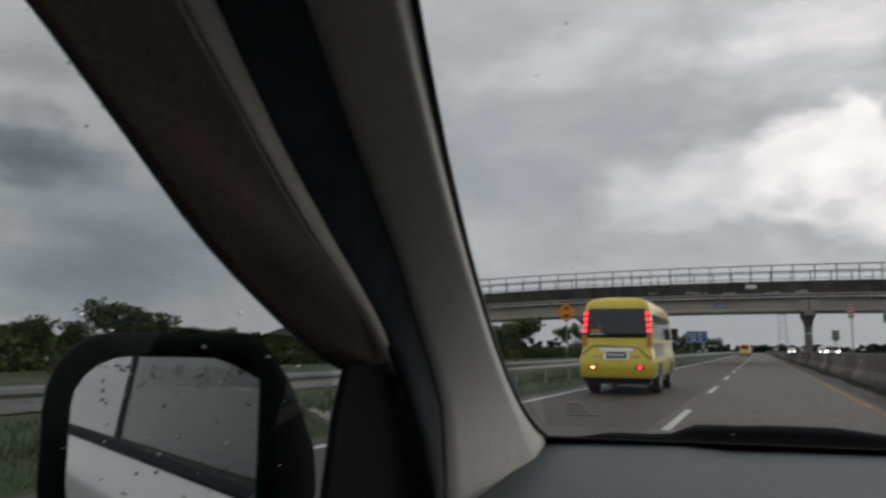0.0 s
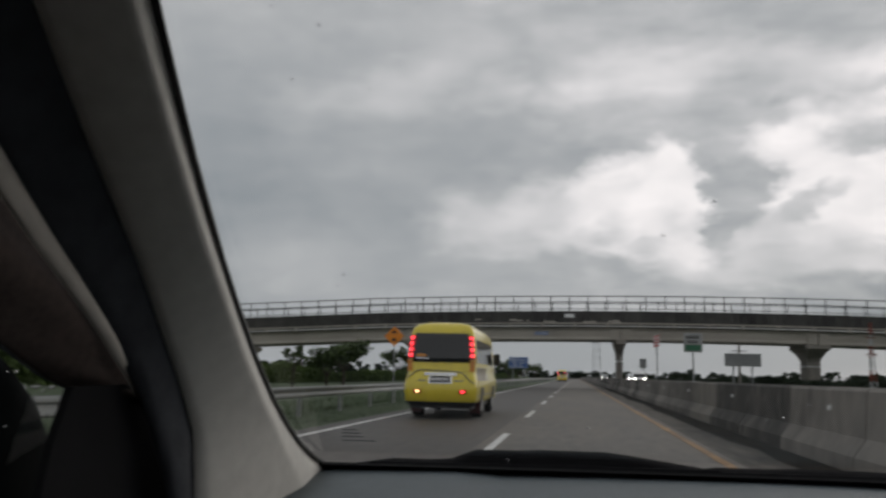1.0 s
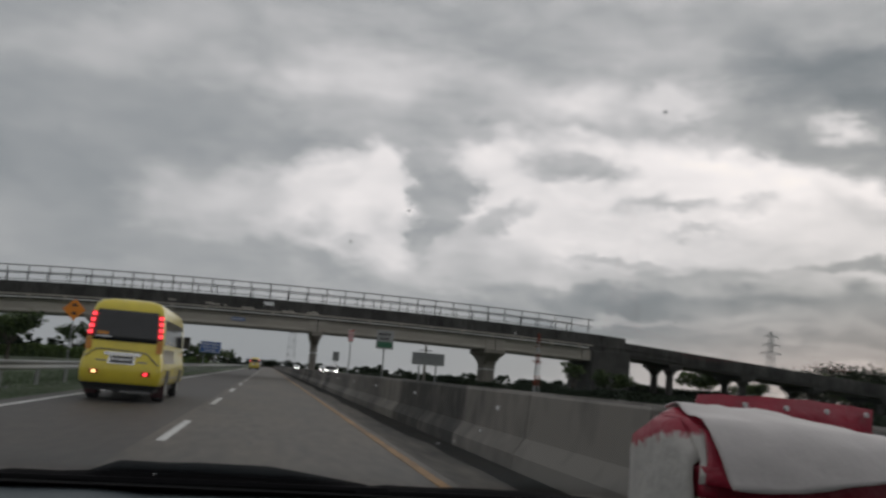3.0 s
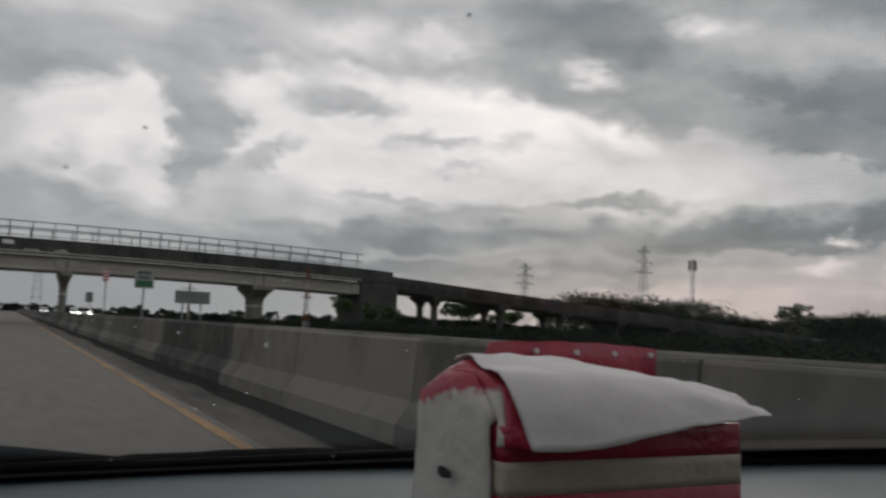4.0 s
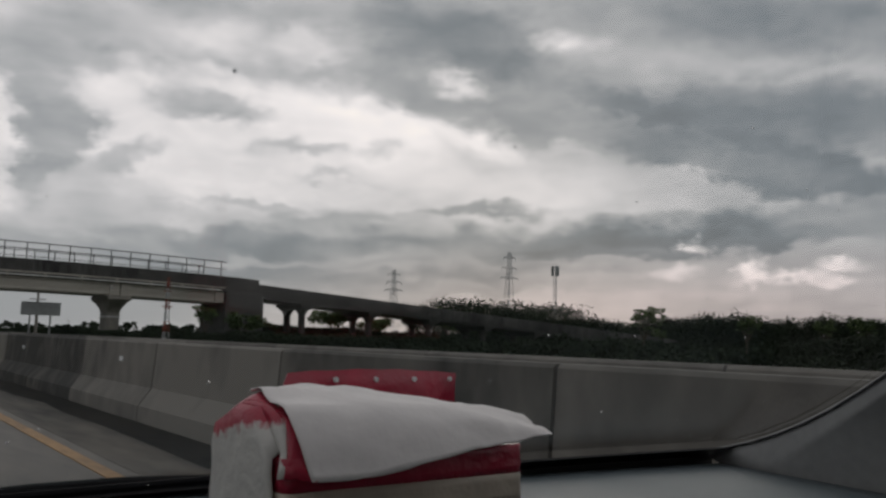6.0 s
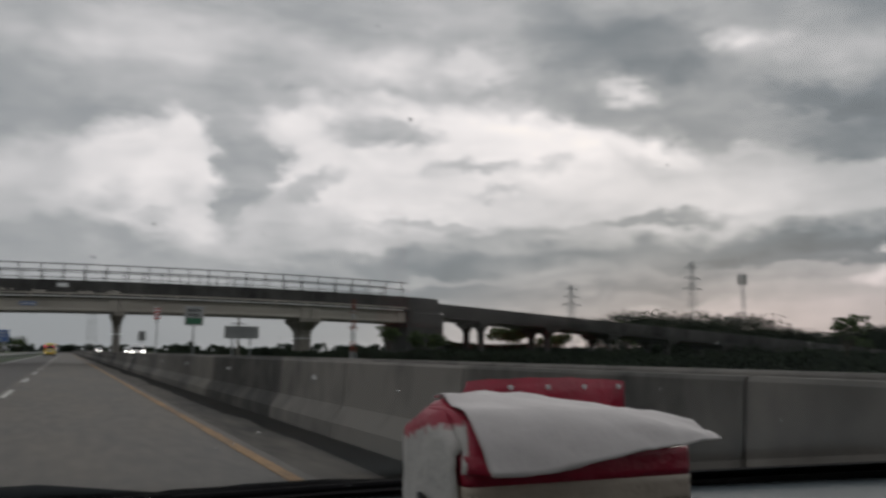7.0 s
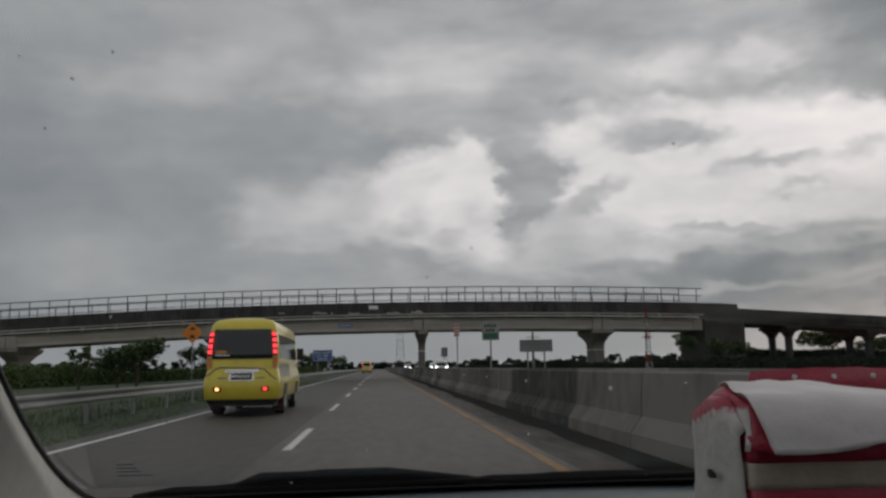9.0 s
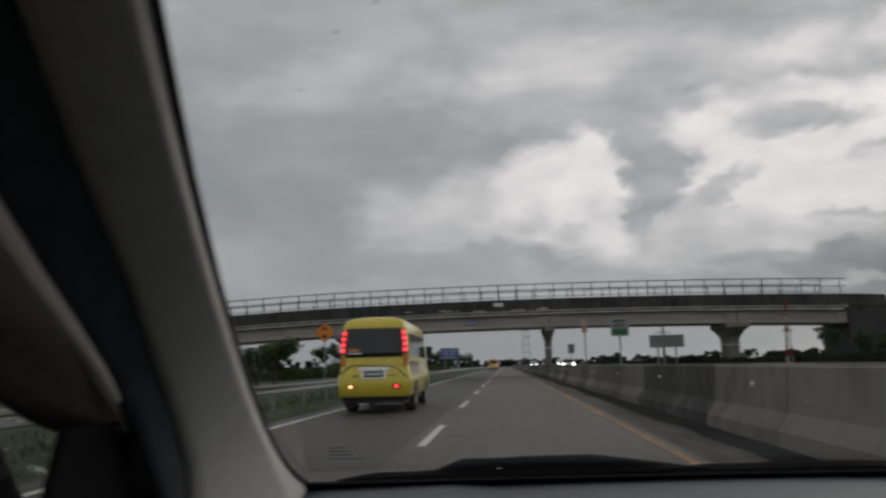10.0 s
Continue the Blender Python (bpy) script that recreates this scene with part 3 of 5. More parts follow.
# ---- guard rail ----
rail = thing("guard_rail", "galvanised steel guard rail with a wavy beam on short posts", "guard rail", (-7.35, 0, 0), kind="structure")
BEAM = [(0.0, 0.50), (0.045, 0.53), (0.045, 0.58), (0.0, 0.63), (0.0, 0.67), (0.045, 0.72), (0.045, 0.77), (0.0, 0.80),
        (-0.012, 0.80), (0.03, 0.765), (0.03, 0.725), (-0.012, 0.675), (-0.012, 0.625), (0.03, 0.575), (0.03, 0.535), (-0.012, 0.50)]
beam = part("beam", extrude_y(bmesh.new(), [(x - 7.30, z) for x, z in BEAM], -20, 420, 60), M_GALV, rail)
post_mesh = finish("post", box(a_box((-0.05, -0.06, -0.1), (0.05, 0.06, 0.78), 0.008), (0.05, -0.05, 0.55), (0.10, 0.05, 0.75)), M_GALV)
for k in range(70):
    piece("post", post_mesh, rail, pose(-7.42, -18 + 4 * k, 0, 0, rng.uniform(-1, 1), 0))


# ---- the overpass ----
BY = 90.0
def crest(x):
    d = x - 8
    return -0.00055 * d * d if abs(d) < 30 else -0.00055 * 900 - (0.062 if d > 0 else 0.048) * (abs(d) - 30)


bridge = thing("overpass", "concrete overpass with sooty parapet and dark railing across the toll road", "bridge", (8, BY, 0))
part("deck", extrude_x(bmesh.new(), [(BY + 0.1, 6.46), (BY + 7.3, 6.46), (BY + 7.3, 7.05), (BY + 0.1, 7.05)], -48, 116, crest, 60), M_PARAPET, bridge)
PARA = [(0.0, 6.98), (0.02, 8.17), (0.06, 8.25), (0.24, 8.25), (0.30, 8.15), (0.32, 7.10), (0.10, 6.98)]
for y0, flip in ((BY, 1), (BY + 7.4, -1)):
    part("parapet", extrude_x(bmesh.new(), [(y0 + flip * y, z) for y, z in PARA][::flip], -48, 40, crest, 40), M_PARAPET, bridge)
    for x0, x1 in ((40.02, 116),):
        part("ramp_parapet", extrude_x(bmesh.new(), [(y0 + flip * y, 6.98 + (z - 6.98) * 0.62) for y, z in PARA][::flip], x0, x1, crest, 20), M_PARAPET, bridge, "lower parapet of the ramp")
lip = part("drip_edge", extrude_x(bmesh.new(), [(BY - 0.05, 6.86), (BY - 0.05, 7.00), (BY + 0.10, 7.00), (BY + 0.10, 6.86)], -46, 36, crest, 30), M_GIRDER, bridge, "stained pale drip edge")
part("pipe", extrude_x(bmesh.new(), [(BY - 0.02 + 0.07 * math.cos(a * math.pi / 4), 6.62 + 0.08 * math.sin(a * math.pi / 4)) for a in range(8)], -40, 35.5, crest, 30), M_PIPE, bridge, "pale service pipe")
bracket = finish("bracket", box(a_box((-0.09, -0.13, 6.46), (0.09, 0.20, 6.88), 0.02), (-0.05, -0.10, 6.38), (0.05, 0.2, 6.48)), M_GIRDER)
for k in range(22):
    x = -38 + 3.45 * k
    piece("bracket", bracket, bridge, pose(x, BY, crest(x)))
GIRD = [(-0.33, 5.20), (-0.33, 5.40), (-0.10, 5.60), (-0.10, 6.18), (-0.38, 6.30), (-0.38, 6.47), (0.38, 6.47), (0.38, 6.30), (0.10, 6.18), (0.10, 5.60), (0.33, 5.40), (0.33, 5.20)]
FACE = [(-0.32, 5.20), (-0.32, 5.38), (-0.26, 5.46), (-0.26, 6.21), (-0.34, 6.28), (-0.34, 6.47), (0.34, 6.47), (0.34, 5.20)]
PIERS = (-38.9, -17.4, 4.75, 24.6)
ENDS = [-46.0] + list(PIERS) + [36.0]
for a, b in zip(ENDS, ENDS[1:]):
    for j, y in enumerate((0.75, 2.7, 4.7, 6.65)):
        shape = FACE if j == 0 else GIRD
        part("girder", extrude_x(bmesh.new(), [(BY + y + dy, z) for dy, z in shape], a + 0.03, b - 0.03, crest, 8), M_GIRDER, bridge, "pale concrete girder")
    for x in (a + 0.55, b - 0.55):
        part("end_block", a_box((x - 0.5, BY + 0.28, 5.20 + crest(x)), (x + 0.5, BY + 0.50, 6.80 + crest(x)), 0.02), M_GIRDER, bridge)


def pier(x, h, wide=1.0):
    cap = bmesh.new()
    rows = []
    for z, hw, hd in ((h - 0.02, 0.95 * wide, 3.55), (h - 0.40, 0.95 * wide, 3.55), (h - 0.75, 0.72 * wide, 2.9), (h - 1.35, 0.56 * wide, 1.75), (h - 1.75, 0.52 * wide, 1.45)):
        b = 0.14
        rows.append([(x + sx * (hw - (b if i else 0)), BY + 3.7 + sy * (hd - (0 if i else b)), z)
                     for sx, sy, order in ((1, 1, (0, 1)), (-1, 1, (1, 0)), (-1, -1, (0, 1)), (1, -1, (1, 0))) for i in order])
    made = grid(cap, rows, close=True)
    cap.faces.new(made[0])
    cap.faces.new(made[-1][::-1])
    body = part("pier", cap, M_PIER, bridge, "flared concrete pier")
    col = bmesh.new()
    rows = []
    for z in (h - 1.76, h * 0.5, 1.0, -0.1):
        hw, hd, b = 0.52 * wide, 1.45, 0.16
        rows.append([(x + sx * (hw - (b if i else 0)), BY + 3.7 + sy * (hd - (0 if i else b)), z)
                     for sx, sy, order in ((1, 1, (0, 1)), (-1, 1, (1, 0)), (-1, -1, (0, 1)), (1, -1, (1, 0))) for i in order])
    grid(col, rows, close=True)
    part("column", col, M_PIER, body)
    part("band", a_box((x - 0.55 * wide, BY + 2.2, h - 2.3), (x + 0.55 * wide, BY + 5.2, h - 2.12)), M_PIPE, body, "pale band round the column")


for x in PIERS:
    pier(x, 5.2 + crest(x), 0.62 if abs(x - 4.75) < 0.1 else 1.3)
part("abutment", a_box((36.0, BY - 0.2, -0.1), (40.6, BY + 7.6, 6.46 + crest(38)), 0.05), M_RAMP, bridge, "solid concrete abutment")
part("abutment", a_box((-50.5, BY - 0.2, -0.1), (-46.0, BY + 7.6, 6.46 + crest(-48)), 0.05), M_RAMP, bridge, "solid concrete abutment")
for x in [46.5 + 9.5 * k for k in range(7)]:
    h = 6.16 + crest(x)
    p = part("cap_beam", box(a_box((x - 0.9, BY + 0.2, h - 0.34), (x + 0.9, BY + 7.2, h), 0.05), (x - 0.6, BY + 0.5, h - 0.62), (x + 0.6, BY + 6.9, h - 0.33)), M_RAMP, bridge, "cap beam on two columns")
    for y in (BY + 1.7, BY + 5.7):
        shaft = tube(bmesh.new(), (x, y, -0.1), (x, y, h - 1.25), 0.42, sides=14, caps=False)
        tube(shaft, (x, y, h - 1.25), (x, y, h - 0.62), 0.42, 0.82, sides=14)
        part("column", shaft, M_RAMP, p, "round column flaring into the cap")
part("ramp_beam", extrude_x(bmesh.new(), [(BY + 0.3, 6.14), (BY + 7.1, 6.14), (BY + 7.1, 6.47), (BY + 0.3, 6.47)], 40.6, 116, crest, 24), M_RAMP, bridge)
bank = bmesh.new()
grid(bank, [[(x, BY + 3.7 + side * (3.9 + spread * 1.6 * h), (h if side * spread == 0 or spread < 0.5 else -0.1)) for side, spread in ((-1, 1), (-1, 0), (1, 0), (1, 1))]
            for x, h in [(-48.1 - 1.3 * k, 5.6 * max(0.0, 1 - k / 14) ** 0.9 + 0.02 * (k % 2)) for k in range(15)]])
tagged(part("embankment", bank, M_VERGE), "grassy earth embankment leading up to the overpass", "embankment", kind="structure")

for y, group in ((BY + 0.15, "front"), (BY + 7.25, "back")):
    for z, r in ((9.85, 0.055), (9.05, 0.04)):
        part("rail", extrude_x(bmesh.new(), [(y + r * math.cos(a * math.pi / 3), z + r * math.sin(a * math.pi / 3)) for a in range(6)], -47, 36, crest, 40), M_RAIL, bridge)
    rail_post = finish("railing_post", tube(bmesh.new(), (0, 0, 8.2), (0, 0, 9.87), 0.05, sides=6), M_RAIL)
    for k in range(42):
        x = -46.6 + 2.0 * k
        piece("railing_post", rail_post, bridge, pose(x, y, crest(x)))
drain = bmesh.new()
for p, q in (((-15.4, 0.3, 5.2), (-15.4, 0.3, 4.5)), ((-15.4, 0.3, 4.5), (-16.3, 0.6, 3.5)), ((-16.3, 0.6, 3.5), (-16.3, 0.6, 0.0))):
    tube(drain, (p[0], BY + p[1], p[2]), (q[0], BY + q[1], q[2]), 0.09)
part("drain_pipe", drain, M_RAIL, bridge)
part("joint", a_box((4.72, BY + 0.26, 5.2), (4.78, BY + 0.3, 6.8)), M_BLACK, bridge)
plate = part("name_plate", a_box((-4.3, BY + 0.41, 5.62), (-2.9, BY + 0.48, 5.98), 0.01), M_BLUE, bridge, "small blue plate with white writing")
for k in range(9):
    part("writing_bar", a_box((-4.2 + 0.14 * k, BY + 0.398, 5.72), (-4.11 + 0.14 * k, BY + 0.412, 5.88)), M_SIGNWHITE, plate)
part("notice", a_box((-1.1, BY - 0.03, 7.5), (-0.1, BY + 0.02, 7.88), 0.01), M_SIGNWHITE, bridge, "small faded white notice")
spots = bmesh.new()
rng = random.Random(9)
for k in range(16):
    x, z, w = rng.uniform(-14, 5), rng.uniform(7.02, 7.2), rng.uniform(0.2, 0.9)
    rows = [[(x + w * u, BY - 0.012, z - 0.05 - 0.06 * rng.random()) for u in (0, 0.3, 0.6, 1)], [(x + w * u, BY - 0.014, z + 0.04 + 0.12 * rng.random()) for u in (0, 0.3, 0.6, 1)]]
    grid(spots, rows)
part("lime_stain", spots, M_GIRDER, bridge, "pale lime stains")

# ---- signs ----
diamond = thing("warning_sign", "orange diamond warning sign on a steel post beside the guard rail", "road sign", (-12.5, 57, 0))
d_bm = box(bmesh.new(), (-0.5, -0.02, -0.5), (0.5, 0.02, 0.5), 0.012)
bmesh.ops.rotate(d_bm, verts=d_bm.verts, matrix=Euler((0, radians(45), 0)).to_matrix())
bmesh.ops.translate(d_bm, verts=d_bm.verts, vec=(-12.5, 57, 3.75))
board = part("board", d_bm, M_ORANGE, diamond)
for z in (4.0, 3.47):
    part("symbol", box(a_box((-12.68, 56.965, z - 0.05), (-12.32, 56.978, z + 0.05)), (-12.6, 56.965, z + 0.04), (-12.4, 56.978, z + 0.13)), M_BLACK, board, "black symbol")
part("post", tube(bmesh.new(), (-12.5, 57.06, -0.1), (-12.5, 57.06, 4.1), 0.04), M_GALV, diamond)

info = thing("information_sign", "blue information sign with white writing on two posts", "road sign", (-8.60, 130, 0))
board = part("board", a_box((-10.20, 130, 2.35), (-7.20, 130.06, 4.05), 0.03), M_BLUE, info)
part("border", box(box(box(a_box((-10.10, 129.985, 2.42), (-7.30, 129.998, 2.47)), (-10.10, 129.985, 3.93), (-7.30, 129.998, 3.98)), (-10.10, 129.985, 2.47), (-10.05, 129.998, 3.93)), (-7.35, 129.985, 2.47), (-7.30, 129.998, 3.93)), M_SIGNWHITE, board)
for row, (z, n) in enumerate(((3.62, 13), (3.17, 11), (2.72, 8))):
    for k in range(n):
        if k != n // 2:
            part("writing_bar", a_box((-8.70 + (k - n / 2) * 0.19, 129.985, z - 0.10), (-8.70 + (k - n / 2) * 0.19 + 0.13, 129.998, z + 0.10)), M_SIGNWHITE, board)
for x in (-9.50, -7.90):
    part("post", tube(bmesh.new(), (x, 130.1, -0.1), (x, 130.1, 4.0), 0.07), M_GALV, info)

hazard = thing("hazard_marker", "narrow red and white striped marker on a bent pole", "road sign", (4.0, 42.0, 1.19))
board = part("board", a_box((3.78, 42.0, 2.72), (4.05, 42.03, 3.36), 0.01), M_SIGNWHITE, hazard)
for k in range(4):
    bar = bmesh.new()
    z = 2.76 + 0.15 * k
    grid(bar, [[(3.785, 41.992, z), (4.045, 41.992, z + 0.06)], [(3.785, 41.992, z + 0.08), (4.045, 41.992, min(z + 0.14, 3.35))]])
    part("stripe", bar, M_RED, board)
bent = bmesh.new()
for p, q in (((3.93, 1.1), (3.95, 1.9)), ((3.95, 1.9), (3.92, 3.3))):
    tube(bent, (p[0], 42.06, p[1]), (q[0], 42.06, q[1]), 0.03)
part("pole", bent, M_GALV, hazard)

km = thing("distance_sign", "white square sign with green foot on a median post", "road sign", (4.84, 36, 0))
board = part("board", a_box((4.46, 36, 2.35), (5.22, 36.04, 3.15), 0.02), M_SIGNSHADED, km)
part("green_field", a_box((4.52, 35.985, 2.41), (5.16, 35.998, 2.66)), M_SIGNGREEN, board, "green lower field")
for z, n in ((2.98, 4), (2.78, 3)):
    for k in range(n):
        part("writing_bar", a_box((4.84 + (k - n / 2) * 0.14, 35.985, z - 0.06), (4.84 + (k - n / 2) * 0.14 + 0.09, 35.998, z + 0.06)), M_BLACK, board)
part("post", tube(bmesh.new(), (4.84, 36.07, -0.05), (4.84, 36.07, 3.0), 0.035), M_GALV, km)

billboard = thing("sign_board", "plain grey back of a sign board on two posts", "sign board", (15.8, 82, 0))
part("board", a_box((13.9, 82, 2.55), (17.2, 82.1, 3.75), 0.02), M_SIGNBACK, billboard)
for z in (2.75, 3.15, 3.55):
    part("stiffener", a_box((13.95, 81.93, z - 0.04), (17.15, 81.998, z + 0.04)), M_SIGNBACK, billboard)
for x in (14.7, 16.4):
    part("post", tube(bmesh.new(), (x, 82.16, -0.1), (x, 82.16, 3.7), 0.08), M_GALV, billboard)

small = thing("small_sign", "small round-topped sign on a thin post by the opposite road", "road sign", (9.2, 118, 0))
part("board", a_box((8.75, 118, 2.6), (9.65, 118.05, 3.9), 0.1), M_SIGNBACK, small)
part("post", tube(bmesh.new(), (9.2, 118.08, -0.1), (9.2, 118.08, 3.8), 0.06), M_GALV, small)


# ---- poles and towers ----
def utility_pole(x, y, h, lean=0.0):
    ob = thing("utility_pole", "grey concrete utility pole with a short crossarm", "pole", (x, y, 0))
    part("pole", tube(bmesh.new(), (x, y, -0.2), (x + lean, y, h), 0.16, 0.10), M_PIER, ob)
    part("crossarm", a_box((x + lean - 0.7, y - 0.06, h - 0.6), (x + lean + 0.7, y + 0.06, h - 0.5)), M_HAZESTEEL, ob)


utility_pole(-14.6, 84, 5.6, -0.1)
utility_pole(-32.0, 95, 7.5, 0.15)
utility_pole(15.6, 84, 4.6, 0.0)


def pylon(x, y, h, w=2.4):
    ob = thing("power_pylon", "grey steel lattice power pylon far off", "pylon", (x, y, 0))
    bm = bmesh.new()
    levels = 9
    def at(k, sx, sy):
        f = k / levels
        half = w * (1 - f) + 0.55 * f if f < 0.75 else 0.55 + (w * 0.25 - 0.1375) * max(0, (1 - f) / 0.25) * 0.6
        return (x + sx * half, y + sy * half, h * f - 0.2)
    corners = ((1, 1), (-1, 1), (-1, -1), (1, -1))
    for k in range(levels):
        for i, c in enumerate(corners):
            d = corners[(i + 1) % 4]
            tube(bm, at(k, *c), at(k + 1, *c), 0.11, sides=4)
            tube(bm, at(k, *c), at(k + 1, *d), 0.06, sides=3)
            tube(bm, at(k + 1, *c), at(k + 1, *d), 0.09, sides=3)
    part("lattice", bm, M_HAZESTEEL, ob)
    for z, r in ((h * 0.72, 5.0), (h * 0.83, 4.2), (h * 0.94, 3.4)):
        arm = bmesh.new()
        for s in (-1, 1):
            tube(arm, (x, y, z + 0.7), (x + s * r, y, z), 0.12, sides=4)
            tube(arm, (x, y, z - 0.4), (x + s * r, y, z), 0.12, sides=4)
            tube(arm, (x + s * r, y, z), (x + s * r, y, z - 1.4), 0.10, sides=4)
        part("crossarm", arm, M_HAZESTEEL, ob)


pylon(10.5, 420, 33)
pylon(235, 270, 40)
pylon(215, 330, 34)
pylon(330, 150, 36, 2.6)


def mast(x, y, h):
    ob = thing("antenna_mast", "slender antenna mast standing behind the trees", "mast", (x, y, 0))
    bm = bmesh.new()
    for k in range(12):
        z0, z1 = h * k / 12 - 0.1, h * (k + 1) / 12
        for a in range(3):
            p = lambda z, j: (x + 0.45 * math.cos(j * 2.094), y + 0.45 * math.sin(j * 2.094), z)
            tube(bm, p(z0, a), p(z1, a), 0.07, sides=4)
            tube(bm, p(z0, a), p(z1, a + 1), 0.04, sides=3)
    part("lattice", bm, M_HAZESTEEL, ob)
    head = bmesh.new()
    for a in range(3):
        box(head, (x + 0.8 * math.cos(a * 2.1) - 0.2, y + 0.8 * math.sin(a * 2.1) - 0.2, h - 2.6), (x + 0.8 * math.cos(a * 2.1) + 0.2, y + 0.8 * math.sin(a * 2.1) + 0.2, h - 0.3))
    part("antenna", head, M_SIGNBACK, ob)


mast(140, 144, 20)


def painted_mast(x, y, h):
    """A slim lattice pole in bands of faded red and white."""
    ob = thing("signal_mast", "slim red and white lattice pole beyond the opposite road", "mast", (x, y, 0))
    bands = 7
    for k in range(bands):
        bm = bmesh.new()
        z0, z1 = h * k / bands - (0.1 if k == 0 else 0), h * (k + 1) / bands
        r0, r1 = 0.26 - 0.20 * k / bands, 0.26 - 0.20 * (k + 1) / bands
        for a in range(3):
            c0, c1 = radians(120 * a), radians(120 * (a + 1))
            tube(bm, (x + r0 * math.cos(c0), y + r0 * math.sin(c0), z0), (x + r1 * math.cos(c0), y + r1 * math.sin(c0), z1), 0.028, sides=5)
            tube(bm, (x + r0 * math.cos(c0), y + r0 * math.sin(c0), z0), (x + r1 * math.cos(c1), y + r1 * math.sin(c1), z1), 0.016, sides=4)
            tube(bm, (x + r1 * math.cos(c0), y + r1 * math.sin(c0), z1), (x + r1 * math.cos(c1), y + r1 * math.sin(c1), z1), 0.016, sides=4)
        part("lattice_band", bm, M_MAST_RED if k % 2 == 0 else M_SIGNSHADED, ob)
    for z, w in ((h * 0.62, 0.32), (h * 0.82, 0.22)):
        part("crossarm", a_box((x - w, y - 0.03, z - 0.03), (x + w, y + 0.03, z + 0.03), 0.008), M_MAST_RED, ob)


painted_mast(16.4, 50, 4.6)

# ---- trees and woods ----
def tree(kind, height, spread, seed, leaf=0.22, count=2600, flat=0.6):
    rng = random.Random(seed)
    ob = thing("tree", kind, "tree", group="roadside trees")
    bm = bmesh.new()
    tips = []
    fork = height * rng.uniform(0.28, 0.4)
    bend = rng.uniform(-0.3, 0.3)
    tube(bm, (0, 0, -0.3), (bend * 0.5, 0, fork * 0.55), height * 0.035, height * 0.027)
    tube(bm, (bend * 0.5, 0, fork * 0.55), (bend, 0, fork), height * 0.027, height * 0.022)
    for k in range(7):
        a = k * 0.9 + rng.uniform(-0.3, 0.3)
        out = spread * rng.uniform(0.35, 0.75)
        mid = Vector((bend + out * 0.5 * math.cos(a), out * 0.5 * math.sin(a), fork + (height - fork) * rng.uniform(0.25, 0.4)))
        tip = Vector((bend + out * math.cos(a), out * math.sin(a), fork + (height - fork) * rng.uniform(0.45, 0.85)))
        tube(bm, (bend, 0, fork * rng.uniform(0.8, 1.0)), mid, height * 0.014, height * 0.009, 6)
        tube(bm, mid, tip, height * 0.009, height * 0.004, 5)
        tips += [mid.lerp(tip, 0.6), tip]
    part("trunk", bm, M_BARK, ob)
    crown = bmesh.new()
    for tip in tips:
        for _ in range(3):
            c = tip + Vector((rng.gauss(0, 0.16) * spread, rng.gauss(0, 0.16) * spread, rng.gauss(0.02, 0.07) * height))
            s = spread * rng.uniform(0.14, 0.30)
            leaves(crown, c, (s, s, s * flat), count // (len(tips) * 3), leaf, rng)
    part("crown", crown, M_LEAF, ob)
    return ob


T_A = tree("spreading dark green tree beyond the guard rail", 5.2, 3.4, 3, 0.20)
T_B = tree("broad dark green tree at the edge of the fields", 6.4, 4.2, 11, 0.24)
T_C = tree("slender open-crowned tree with feathery leaves", 7.0, 2.6, 19, 0.17, 2000, 0.45)
rng = random.Random(21)


def plant(source, x, y, s=1.0, label=""):
    m = pose(x, y, -0.05, 0, 0, rng.uniform(0, 360)) @ Matrix.Diagonal((s, s, s * rng.uniform(0.9, 1.1), 1))
    ob = copy_thing(source, m)
    ob.scale = (s, s, s)
    return tagged(ob, label)


for x, y, s in ((-17.5, 104, 0.85), (-14.5, 108, 0.72), (-13.2, 112, 0.62), (-11.8, 150, 0.75), (-12.6, 190, 0.85), (-15, 240, 0.9), (-24, 175, 0.8), (-13.5, 290, 1.0)):
    plant(T_A, x, y, s)
for x, y, s in ((-16.6, 59, 0.60), (-18.8, 62, 0.46), (-62, 44, 0.5), (-54, 46, 0.42), (-70, 50, 0.75), (-40, 43, 0.34), (-47, 41, 0.3), (-50, 60, 0.5), (-58, 66, 0.6), (-46, 64, 0.5), (-64, 58, 0.6), (-39, 62, 0.36), (-25.5, 28.5, 0.54), (-29, 28, 0.42), (36, 85, 0.62), (47, 102, 0.55), (70, 112, 0.8), (84, 108, 0.9)):
    plant(T_B, x, y, s)
for x, y, s in ((-21.5, 62, 0.45), (32.5, 86, 0.62), (75, 100, 0.9), (62, 52, 0.72), (118, 78, 0.95), (127, 70, 0.9), (132, 66, 0.95), (112, 90, 0.6), (122, 52, 1.0), (96, 120, 1.0)):
    plant(T_C, x, y, s)
for source, x, y in ((T_A, -30.0, 140), (T_B, 60, 108), (T_C, 140, 58)):
    source.location = (x, y, -0.05)


